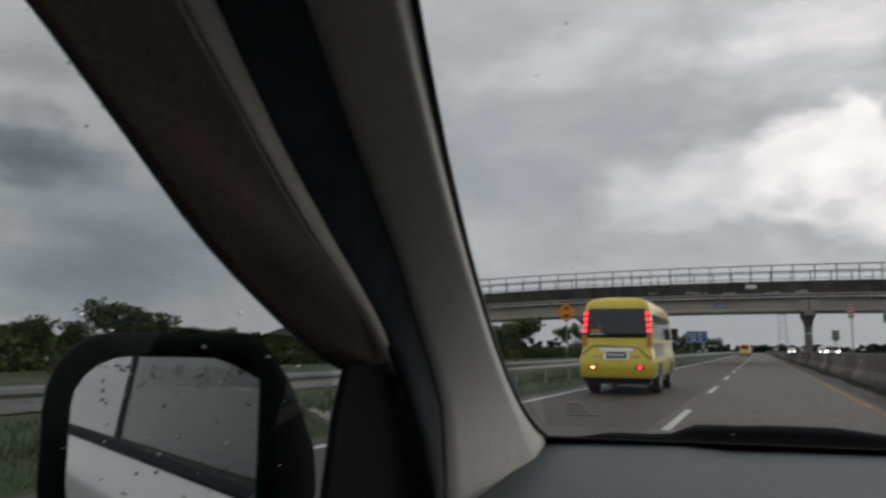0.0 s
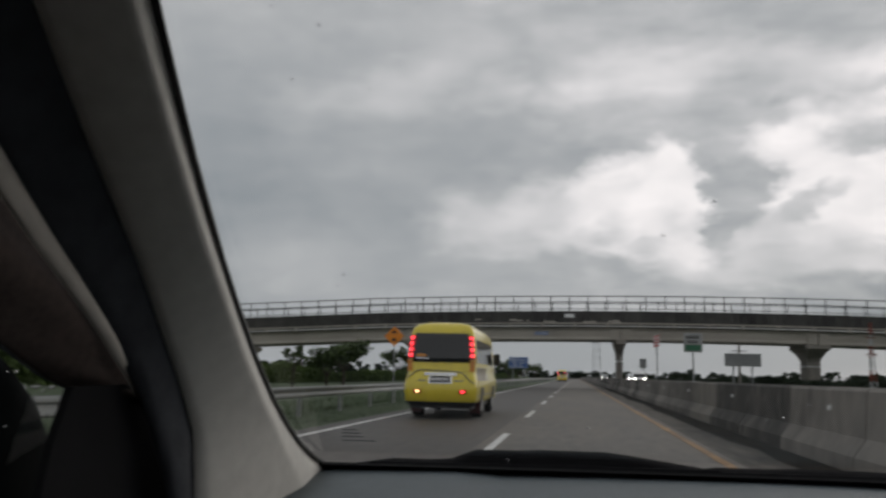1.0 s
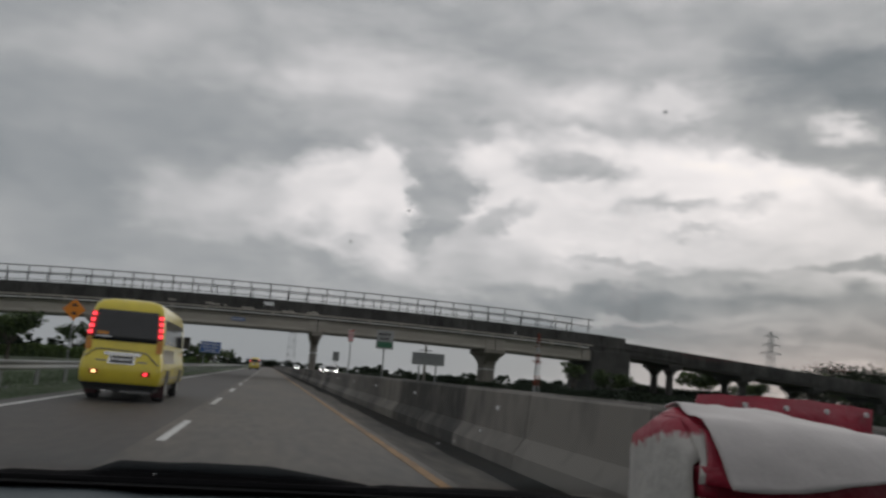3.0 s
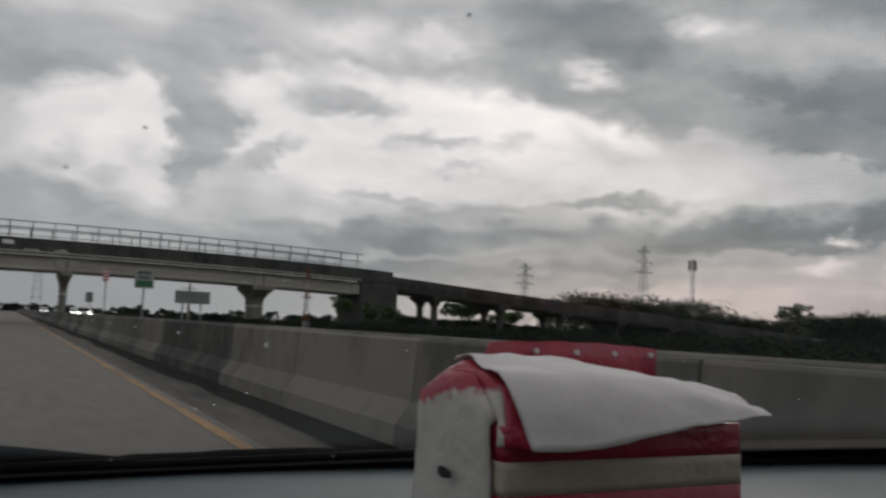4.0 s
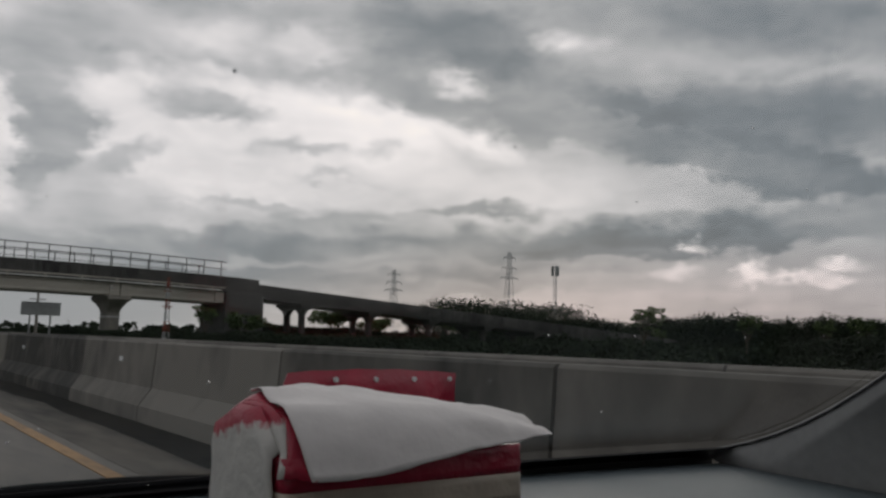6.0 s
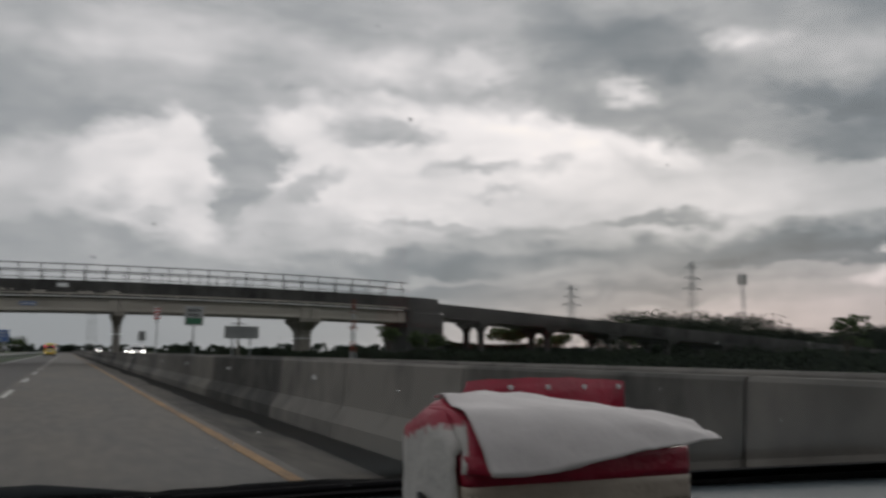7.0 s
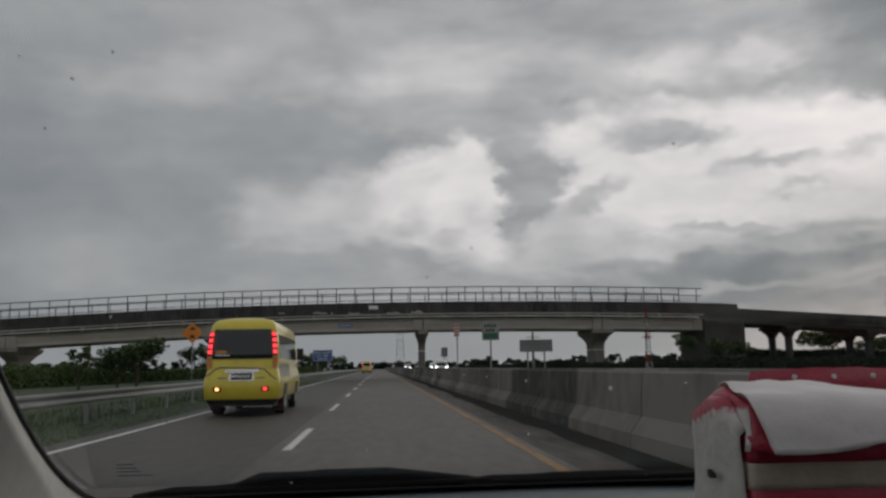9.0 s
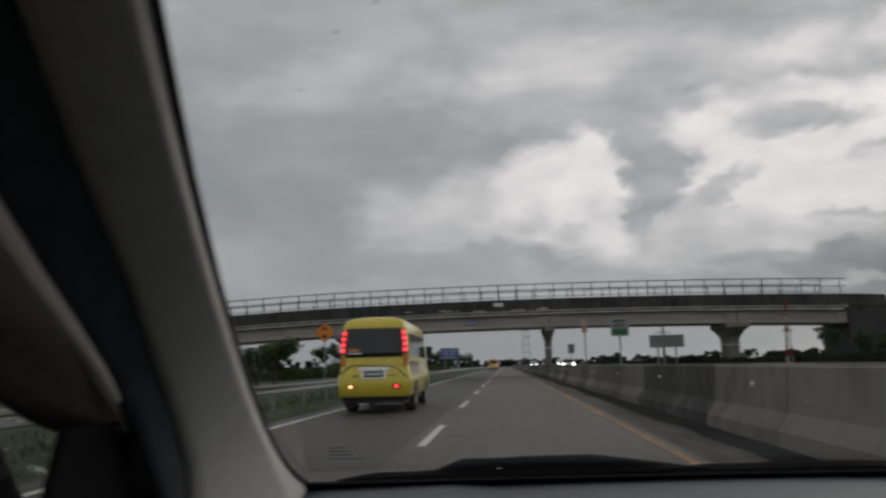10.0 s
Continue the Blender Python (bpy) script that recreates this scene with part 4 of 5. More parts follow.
def woods(name, label, run, height, depth, density, leaf, seed, mat=M_LEAF_FAR):
    """A belt of trees too far to tell apart, with an uneven top."""
    rng = random.Random(seed)
    bm = bmesh.new()
    for (x0, y0), (x1, y1) in zip(run, run[1:]):
        length = math.hypot(x1 - x0, y1 - y0)
        for _ in range(int(length * density)):
            f = rng.random()
            x, y = x0 + (x1 - x0) * f, y0 + (y1 - y0) * f
            n = noise.noise(Vector((x * 0.035, y * 0.035, seed))) * 0.5 + noise.noise(Vector((x * 0.13, y * 0.13, seed))) * 0.35
            h = height * max(0.3, 0.8 + 0.75 * n)
            y += rng.uniform(-depth, depth)
            r = h * rng.uniform(0.14, 0.30)
            top = rng.uniform(0.05, 1.0)
            leaves(bm, (x, y, h * top * 0.9), (r * 1.2, r, r * 0.8), 44, leaf * rng.uniform(0.7, 1.2), rng)
    ob = part(name, bm, mat)
    tagged(ob, label, "woods", kind="stuff")


woods("far_woods", "low dark line of trees along the horizon", [(-420, 130), (-260, 330), (-120, 480), (-20, 560), (60, 560), (170, 480), (260, 360)], 7.0, 12, 1.6, 1.1, 5)
woods("near_hedge", "green bushes and small trees behind the fields", [(-34, 8), (-32, 40), (-28, 90), (-25, 150), (-22, 320)], 2.0, 2, 20.0, 0.16, 6, M_HEDGE)
woods("dark_woods", "dense dark woods beyond the opposite carriageway", [(88, 126), (104, 118), (128, 108), (150, 94)], 8.6, 6, 30.0, 0.27, 7)
woods("dark_woods", "dark trees and bushes beside the opposite carriageway", [(150, 112), (165, 84), (188, 50), (188, 10), (175, -50)], 8.3, 6, 32.0, 0.30, 8)
woods("field_hedge", "dark hedge across the fields beyond the opposite road", [(44, -45), (52, 0), (66, 42)], 2.6, 2.0, 40.0, 0.15, 27)
woods("ramp_bushes", "dense dark bushes growing below the bridge ramp", [(42, BY + 11), (60, BY + 11), (84, BY + 10), (112, BY + 9)], 2.6, 1.5, 60.0, 0.17, 15)
woods("ramp_bushes", "low dark bushes in front of the bridge ramp", [(36, BY - 3), (60, BY - 4), (112, BY - 6)], 2.0, 1.2, 56.0, 0.15, 16)
woods("bank_bushes", "dense dark bushes on the slope below the overpass", [(-44, BY - 4), (-58, BY - 6), (-74, BY - 8)], 3.6, 1.5, 60.0, 0.17, 23)
woods("roadside_bushes", "low dark bushes along the far verge", [(19, -25), (19, 6), (20, 60), (22, 130), (24, 260)], 1.75, 1.4, 42.0, 0.075, 12)

blades = bmesh.new()
rng = random.Random(31)
for _ in range(16000):
    y = 4 + 70 * rng.random() ** 1.4
    x = rng.choice((rng.uniform(-11, -7.0), rng.uniform(-8.2, -5.9)))
    h = rng.uniform(0.06, 0.26) * (0.25 if x > -7.6 else 1)
    a = rng.uniform(0, 6.3)
    w, lx, ly = 0.009, rng.uniform(-0.1, 0.1), rng.uniform(-0.1, 0.1)
    blades.faces.new([blades.verts.new(p) for p in ((x - w * math.cos(a), y - w * math.sin(a), -0.03), (x + w * math.cos(a), y + w * math.sin(a), -0.03), (x + lx, y + ly, h))])
tagged(part("verge_grass", blades, M_BLADE), "rough green grass along the guard rail", "grass", kind="stuff")

# ---- the car that carries the camera ----
CX = 0.37
car = thing("car", "white family car with grey dashboard and pale pillar trim", "car", (CX, -0.9, 0))


def spread_along(points, n):
    """n points evenly along a line of points."""
    pts = [Vector(p) for p in points]
    lengths = [0.0]
    for a, b in zip(pts, pts[1:]):
        lengths.append(lengths[-1] + (b - a).length)
    out = []
    for k in range(n):
        d = lengths[-1] * k / (n - 1)
        i = max(j for j in range(len(pts) - 1) if lengths[j] <= d + 1e-9)
        f = (d - lengths[i]) / max(1e-9, lengths[i + 1] - lengths[i])
        out.append(pts[i].lerp(pts[i + 1], min(1, f)))
    return out


EDGE0 = [(-0.26 + 0.455 * u * u, 0.705 - 1.353 * u + 0.102 * math.exp(-u / 0.03), 1.138 + u)
         for u in (0.55, 0.48, 0.41, 0.34, 0.28, 0.22, 0.17, 0.13, 0.10, 0.075, 0.055, 0.04, 0.028, 0.018, 0.010, 0.004, 0.0)]
EDGE1 = [(-0.231, -0.097, 1.74), (-0.257, 0.103, 1.60), (-0.279, 0.252, 1.475), (-0.282, 0.312, 1.42), (-0.284, 0.372, 1.362), (-0.286, 0.441, 1.30), (-0.288, 0.49, 1.245), (-0.288, 0.53, 1.20), (-0.288, 0.54, 1.15), (-0.288, 0.545, 1.05)]
EDGE2 = [(-0.296, -0.10, 1.71), (-0.315, 0.10, 1.555), (-0.320, 0.28, 1.41), (-0.315, 0.32, 1.362), (-0.311, 0.38, 1.31), (-0.305, 0.444, 1.258), (-0.300, 0.507, 1.203)]
EDGE3 = [(-0.301, -0.12, 1.70), (-0.320, 0.085, 1.545), (-0.324, 0.264, 1.400), (-0.317, 0.307, 1.356), (-0.313, 0.366, 1.306), (-0.307, 0.434, 1.258), (-0.302, 0.498, 1.204)]
HEM = [(-0.345, -0.30, 1.64), (-0.34, -0.10, 1.54), (-0.335, 0.08, 1.435), (-0.33, 0.18, 1.37), (-0.33, 0.24, 1.328), (-0.33, 0.29, 1.292), (-0.33, 0.33, 1.27), (-0.33, 0.37, 1.25), (-0.33, 0.42, 1.228), (-0.33, 0.45, 1.219), (-0.325, 0.478, 1.217)]
N = 22


def mirrored(points, flip):
    return [Vector((2 * CX - p[0], p[1], p[2])) if flip else Vector(p) for p in points]


def loft(lines, inward=None, steps=8):
    """A surface across two edges, swelling by inward at the middle."""
    bm = bmesh.new()
    a, b = lines
    rows = []
    for k in range(steps + 1):
        f = k / steps
        rows.append([p.lerp(q, f) + (inward * math.sin(math.pi * f) if inward else Vector()) for p, q in zip(a, b)])
    grid(bm, rows)
    return bm


def bow(x):
    s = (x - CX) / 0.63
    return 0.034 * max(0.0, 1 - s * s)


# windscreen with its black border
glass_line = spread_along(EDGE0, 26)
XS = [-0.268 + 1.276 * k / 30 for k in range(31)]
screen = bmesh.new()
grid(screen, [[(CX + (x - CX) * (CX - p.x + 0.008) / 0.638, p.y + bow(x), p.z + 0.002) for x in XS] for p in glass_line if p.z > 1.149])
pane = part("windscreen", screen, M_WINDSCREEN, car, "clear raked windscreen with a few rain drops", smooth=True)
pane.visible_shadow = False
for flip in (False, True):
    band = bmesh.new()
    rows = []
    for k, w in enumerate((-0.013, -0.006, 0.0)):
        rows.append([((2 * CX - (p.x + w)) if flip else p.x + w, p.y + bow(p.x + w) - 0.003, p.z - 0.001) for p in glass_line])
    grid(band, rows)
    part("screen_border", thick(band, 0.002), M_FRIT, pane, "black glass border")
low = bmesh.new()
rows = []
for up in (-0.03, 0.0, 0.012, 0.026):
    rows.append([(x, 0.792 + bow(x) - max(0, up) * 1.5 - 0.004, 1.134 + up * 0.6) for x in XS])
grid(low, rows)
part("screen_border", thick(low, 0.002), M_FRIT, pane, "black glass border")

# pillars, seals and door frames on both sides
for flip in (False, True):
    s = -1 if flip else 1
    e0, e1, e2, e3 = (spread_along(mirrored(e, flip), N) for e in (EDGE0, EDGE1, EDGE2, EDGE3))
    e0 = [p + Vector((-0.008 * s, 0, -0.001)) for p in e0]
    trim = bmesh.new()
    rows = []
    for f, swell in ((0, 0), (0.12, 0.45), (0.24, 0.92), (0.27, 1.0), (0.30, 1.0), (0.36, 0.985), (0.5, 0.91), (0.65, 0.76), (0.8, 0.52), (0.9, 0.29), (1, 0)):
        rows.append([p.lerp(q, f) + Vector((0.013 * s, -0.012, -0.002)) * swell for p, q in zip(e0, e1)])
    grid(trim, rows)
    pillar = part("pillar_trim", thick(trim, 0.004), M_TRIMSHADED if flip else M_TRIM, car, "pillar trim with shade darkened into its colour" if flip else "smooth grey-beige pillar trim", True)
    part("door_seal", thick(loft((e1, e2), Vector((0.003 * s, 0.0, 0.0)), 6), 0.002), M_SEAL, pillar, "black rubber door seal", True)
    part("door_strip", thick(loft((e2, e3), Vector((0.002 * s, -0.001, 0)), 5), 0.003), M_STRIP, pillar, "pale strip along the window frame", True)
    corner = bmesh.new()
    shape = [(0.420, 1.221), (0.49, 1.222), (0.54, 1.245), (0.60, 1.185), (0.62, 0.92), (0.372, 0.92), (0.383, 1.06), (0.394, 1.14), (0.406, 1.19)]
    corner.faces.new([corner.verts.new((CX + (-0.682 * s), y, z)) for y, z in shape])
    part("mirror_corner", thick(corner, 0.005), M_DEEP, pillar, "black corner panel at the mirror")

# door, its window and the outer skin
def pane_x(z):
    """The side glass leans inwards and curves towards the roof."""
    return -0.412 + 0.0615 * ((z - 1.04) / 0.36) - (0.0115 * (z - 1.40) / 0.15 if z > 1.40 else 0.0)


for flip in (False, True):
    s = -1 if flip else 1
    def sx(x):
        return 2 * CX - x if flip else x
    door = part("door", a_box((min(sx(-0.36), sx(-0.318)), -0.55, 0.42), (max(sx(-0.36), sx(-0.318)), 0.62, 1.045), 0.012), M_DOORCARD, car, "dark plastic door lining")
    skin = bmesh.new()
    rows = []
    for z, off in ((0.30, 0.03), (0.45, 0.0), (0.70, -0.012), (0.90, 0.0), (1.02, 0.02)):
        rows.append([(sx(-0.448 + off), y, z) for y in (0.95, 0.5, 0.0, -0.5, -0.56, -1.4, -2.4, -3.2)])
    grid(skin, rows)
    part("body_side", thick(skin, 0.004), M_CARWHITE, car, "glossy white body side", True)
    part("belt_strip", a_box((min(sx(-0.428), sx(-0.398)), -3.1, 1.022), (max(sx(-0.428), sx(-0.398)), 0.76, 1.046), 0.005), M_SEAL, car, "black window strip")
    w = bmesh.new()
    grid(w, [[(sx(pane_x(z)), -0.55, z), (sx(pane_x(z)), y, z)] for z, y in ((1.04, 0.60), (1.16, 0.56), (1.28, 0.51), (1.40, 0.46), (1.55, 0.32), (1.70, 0.16))])
    window = part("door_window", w, M_SIDEGLASS, door, "wet side window", True)
    window.visible_shadow = False
    rear = bmesh.new()
    grid(rear, [[(sx(-0.412), -3.0, 1.04), (sx(-0.412), -0.573, 1.04)], [(sx(-0.29), -2.8, 1.68), (sx(-0.29), -0.573, 1.68)]])
    part("rear_window", rear, M_REARGLASS, car, "tinted rear side window")
    post = bmesh.new()
    grid(post, [[(sx(pane_x(z) + dx), y, z) for dx, y in ((-0.006, -0.572), (-0.006, -0.551), (0.014, -0.551), (0.014, -0.572))] for z in (1.03, 1.2, 1.4, 1.55, 1.70)], close=True)
    part("door_post", post, M_SEAL, car, "black centre post")

lining = bmesh.new()
grid(lining, [[(x, y, z - 0.06 * ((x - CX) / 0.66) ** 2) for x in [CX - 0.66 + 1.32 * k / 10 for k in range(11)]] for y, z in ((0.06, 1.795), (-0.3, 1.84), (-1.5, 1.86), (-2.9, 1.80))])
part("headliner", thick(lining, 0.02), M_LINING, car, "pale cloth headliner")
gate = part("tailgate", a_box((CX - 0.78, -3.2, 0.3), (CX + 0.78, -3.1, 1.10), 0.03), M_LINING, car)
rear_glass = bmesh.new()
grid(rear_glass, [[(CX - 0.74, -3.15, 1.10), (CX + 0.74, -3.15, 1.10)], [(CX - 0.68, -2.95, 1.76), (CX + 0.68, -2.95, 1.76)]])
part("tailgate_window", rear_glass, M_REARGLASS, gate)
part("floor_pan", a_box((CX - 0.74, -3.1, 0.28), (CX + 0.74, 1.5, 0.33)), M_DOORCARD, car)
part("bulkhead", a_box((CX - 0.72, 0.84, 0.33), (CX + 0.72, 0.86, 1.09)), M_DOORCARD, car)
hood = bmesh.new()
slices(hood, [(0.30, 0.78, 0.86, 1.70, 0.12), (0.45, 0.80, 0.86, 1.78, 0.16), (0.70, 0.80, 0.86, 1.80, 0.20), (0.86, 0.78, 0.87, 1.72, 0.26), (0.96, 0.72, 0.88, 1.55, 0.26), (1.00, 0.60, 0.88, 1.25, 0.2), (1.01, 0.50, 0.89, 1.1, 0.1)])
bmesh.ops.translate(hood, verts=hood.verts, vec=(CX, 0, 0))
part("bonnet", hood, M_CARWHITE, car, "white bonnet", True)
roof = bmesh.new()
grid(roof, [[(x, y, z - 0.07 * ((x - CX) / 0.7) ** 2) for x in [CX - 0.66 + 1.32 * k / 10 for k in range(11)]] for y, z in ((0.0, 1.815), (-0.3, 1.87), (-1.5, 1.89), (-2.9, 1.83), (-3.1, 1.76))])
part("roof", thick(roof, 0.01), M_CARWHITE, car, "white roof", True)
for x in (CX - 0.68, CX + 0.68):
    for y in (1.25, -2.4):
        tyre = bmesh.new()
        tube(tyre, (x - 0.1, y, 0.31), (x + 0.1, y, 0.31), 0.31, sides=24)
        wheel = part("wheel", tyre, M_TYRE, car)
        part("rim", tube(bmesh.new(), (x - 0.11, y, 0.31), (x + 0.11, y, 0.31), 0.19, sides=18), M_RIM, wheel)

# dashboard
DX = [-0.262 + 1.264 * k / 30 for k in range(31)]


def rise(x):
    """The board stands higher towards the passenger's side."""
    f = min(1, max(0, (0.72 - x) / 0.6))
    return 0.015 * f * f * (3 - 2 * f) + (0.004 if x < -0.1 else 0.0)


dash = bmesh.new()
rows = []
for f, z in ((0.0, 1.126), (0.05, 1.130), (0.15, 1.129), (0.4, 1.125), (0.7, 1.121), (0.9, 1.106), (1.0, 1.080), (1.04, 1.03), (1.03, 0.92), (0.98, 0.70)):
    rows.append([(x, (0.792 + bow(x) - 0.002) * (1 - f) + 0.34 * f, z + rise(x) * max(0, 1 - f) ** 2 - 0.006 * abs((x - CX) / 0.7) ** 3 + (0.004 * math.sin(math.pi * min(1, f)) * math.cos(2.2 * (x - CX)))) for x in DX])
grid(dash, rows)
board = part("dashboard", thick(dash, 0.01), M_DASH, car, "grained grey plastic dashboard", True)
part("dash_seam", a_box((0.0, 0.452, 1.08), (0.16, 0.456, 1.122)), M_SEAL, board)

# wipers lying along the foot of the screen
for x0, x1, peak in ((-0.17, 0.13, 0.017), (0.06, 0.40, 0.007), (-0.25, 0.02, 0.006)):
    bm = bmesh.new()
    rows = []
    for k in range(15):
        f = k / 14
        x = x0 + (x1 - x0) * f
        y = 0.83 + bow(x) * 0.9
        top = 1.141 + peak * min(1.0, f / 0.14, (1 - f) / 0.42) + 0.0012 * (f > 0.35)
        rows.append([(x, y - 0.012, 1.11), (x, y - 0.010, top - 0.006), (x, y, top), (x, y + 0.012, top - 0.008), (x, y + 0.012, 1.11)])
    grid(bm, rows, close=True)
    wiper = part("wiper", bm, M_DEEP, car, "black wiper lying at the foot of the screen", True)
    part("wiper_blade", tube(bmesh.new(), (x0 + 0.02, 0.815 + bow(x0) * 0.9, 1.142), (x1 - 0.02, 0.815 + bow(x1) * 0.9, 1.144), 0.0035, sides=6), M_DEEP, wiper)

# printed marks on the glass
mark = part("glass_print", a_box((-0.235, 0.726, 1.1715), (-0.205, 0.728, 1.1722)), M_SEAL, pane, "faint printed mark on the glass")
for k in range(3):
    part("print_bar", a_box((-0.235, 0.724, 1.175 + 0.003 * k), (-0.215 - 0.003 * k, 0.726, 1.1757 + 0.003 * k)), M_SEAL, pane)


# door mirror
def outline(x0, x1, z0, z1, radii, y, n=6):
    """A rounded frame outline; radii for the corners: low right, high right, high left, low left."""
    row = []
    for (cx, cz, a0), r in zip(((x1, z0, 270), (x1, z1, 0), (x0, z1, 90), (x0, z0, 180)), radii):
        px = cx - r if cx == x1 else cx + r
        pz = cz + r if cz == z0 else cz - r
        for k in range(n):
            a = radians(a0 + 90 * k / (n - 1))
            row.append((px + r * math.cos(a), y, pz + r * math.sin(a)))
    return row


hb = bmesh.new()


def mirror_y(x, z=1.134):
    """The mirror glass turns towards the driver and a little upwards."""
    return 0.604 + 0.51 * (x + 0.712) + 0.014 * (z - 1.134)


inner = (-0.712, -0.490, 1.045, 1.222)
pane_shape = (-0.712, -0.532, 1.045, 1.222)
rows = [[(x, mirror_y(x, z) + 0.004, z) for x, y, z in outline(*pane_shape, (0.03, 0.02, 0.05, 0.05), 0.0)], outline(*inner, (0.03, 0.02, 0.05, 0.05), 0.600),
        outline(-0.736, -0.481, 1.030, 1.236, (0.04, 0.03, 0.065, 0.06), 0.594), outline(-0.752, -0.472, 1.018, 1.245, (0.05, 0.045, 0.08, 0.07), 0.606),
        outline(-0.754, -0.470, 1.018, 1.238, (0.06, 0.09, 0.08, 0.07), 0.648), outline(-0.735, -0.484, 1.030, 1.195, (0.06, 0.09, 0.08, 0.08), 0.698),
        outline(-0.685, -0.508, 1.062, 1.165, (0.04, 0.05, 0.05, 0.05), 0.738), outline(-0.625, -0.520, 1.102, 1.140, (0.015, 0.015, 0.015, 0.015), 0.753)]
made = grid(hb, rows, close=True)
hb.faces.new(made[-1])
hb.faces.new(made[0][::-1])
mirror = part("door_mirror", hb, M_HOUSING, car, "black door mirror housing wet with rain", True)
part("mirror_arm", a_box((-0.50, 0.64, 1.035), (-0.36, 0.70, 1.085), 0.015), M_HOUSING, mirror)
gl = bmesh.new()
gl.faces.new([gl.verts.new(p) for p in outline(*pane_shape, (0.03, 0.02, 0.05, 0.05), 0.0)])
for v in gl.verts:
    v.co.y = mirror_y(v.co.x, v.co.z)
bmesh.ops.recalc_face_normals(gl, faces=gl.faces)
mesh = finish("mirror_glass", gl, M_MIRROR)
mg = new("mirror_glass", mesh)
mg.parent = mirror
tagged(mg, "mirror glass spotted with rain drops")

# rain drops on the mirror, the side window and the screen
drops = bmesh.new()
rng = random.Random(17)


def drop(bm, p, r, normal, long=1.0):
    q = Vector(normal).to_track_quat("Z", "Y").to_matrix() @ Matrix.Rotation(math.radians(38), 3, "Z")
    rows = []
    for f, h in ((1.0, 0.0), (0.82, 0.55), (0.4, 0.9)):
        rows.append([Vector(p) + q @ Vector((long * r * f * math.cos(a * 1.047), r * f * math.sin(a * 1.047), r * h)) for a in range(6)])
    made = grid(bm, rows, close=True)
    bm.faces.new(made[-1])


for _ in range(120):
    x, z = rng.uniform(-0.69, -0.51), 1.212 - 0.15 * rng.random() ** 2.4
    drop(drops, (x, mirror_y(x, z) - 0.001, z), rng.uniform(0.0008, 0.0019), (0.1, -1, 0), rng.uniform(1.0, 2.2))
for _ in range(140):
    y, z = rng.uniform(0.0, 0.50), rng.uniform(1.08, 1.55)
    drop(drops, (pane_x(z) + 0.001, y, z), rng.uniform(0.0006, 0.0018), (1, 0, 0.05))
for _ in range(45):
    y, z = 0.17 + 0.13 * rng.random() ** 1.5, rng.uniform(1.335, 1.42)
    drop(drops, (pane_x(z) + 0.001, y, z), rng.uniform(0.0004, 0.0010), (1, 0, 0.05), rng.uniform(1.0, 1.8))
for _ in range(110):
    p = glass_line[rng.randrange(4, 25)]
    x = rng.uniform(-0.2, 0.95)
    drop(drops, (x, p.y + bow(x) + 0.002, p.z + rng.uniform(0, 0.02)), rng.uniform(0.0005, 0.0013), (0, 0.6, 0.8))
tagged(part("rain_drops", drops, M_DROP), "small rain drops on the car windows and mirror", "rain drops", kind="stuff")

# dark sunshade drawn across the side window
shade = thing("sunshade", "dark brown cloth sunshade drawn along the side window", "sunshade", (-0.33, 0.1, 1.2))
top = spread_along([tuple(p + Vector((-0.005, 0.004, 0.003))) for p in spread_along(EDGE3, N)], 34)
hem = spread_along(HEM, 34)
cloth = bmesh.new()
rows = []
for k in range(15):
    f = k / 14
    rows.append([p.lerp(q, f) + Vector((0.004 * math.sin(0.9 * i + 5 * f) * math.sin(math.pi * f) + 0.010 * math.sin(math.pi * f), 0, 0)) for i, (p, q) in enumerate(zip(top, hem))])
grid(cloth, rows)
part("cloth", thick(cloth, 0.001), M_CURTAIN, shade, smooth=True)
edge = bmesh.new()
grid(edge, [[p + Vector((0.0016 * math.cos(a * 1.257), 0, 0.0016 * math.sin(a * 1.257))) for a in range(5)] for p in hem], close=True)
part("hem", edge, M_SEAL, shade, "thin dark hem")

# ---- tissue pack on the dashboard ----
pack = thing("tissue_pack", "red and white plastic pack of tissues on the dashboard", "tissue pack", (0.30, 0.51, 1.11))
rng = random.Random(8)


def band(z0, z1, x0, x1, y0, y1, swell):
    bm = bmesh.new()
    rows = []
    for k in range(5):
        z = z0 + (z1 - z0) * k / 4
        g = swell * math.sin(math.pi * min(1, max(0, (z - 1.11) / 0.11)))
        ring = []
        for cx, cy, a0 in ((x1 - 0.004, y1 - 0.004, 0), (x0 + 0.004, y1 - 0.004, 90), (x0 + 0.004, y0 + 0.004, 180), (x1 - 0.004, y0 + 0.004, 270)):
            for j in range(4):
                a = radians(a0 + 30 * j)
                ring.append((cx + (0.004 + g) * math.cos(a) + 0.0008 * math.sin(40 * z + j), cy + (0.004 + g) * math.sin(a), z))
        rows.append(ring)
    made = grid(bm, rows, close=True)
    bm.faces.new(made[0][::-1])
    bm.faces.new(made[-1])
    return bm


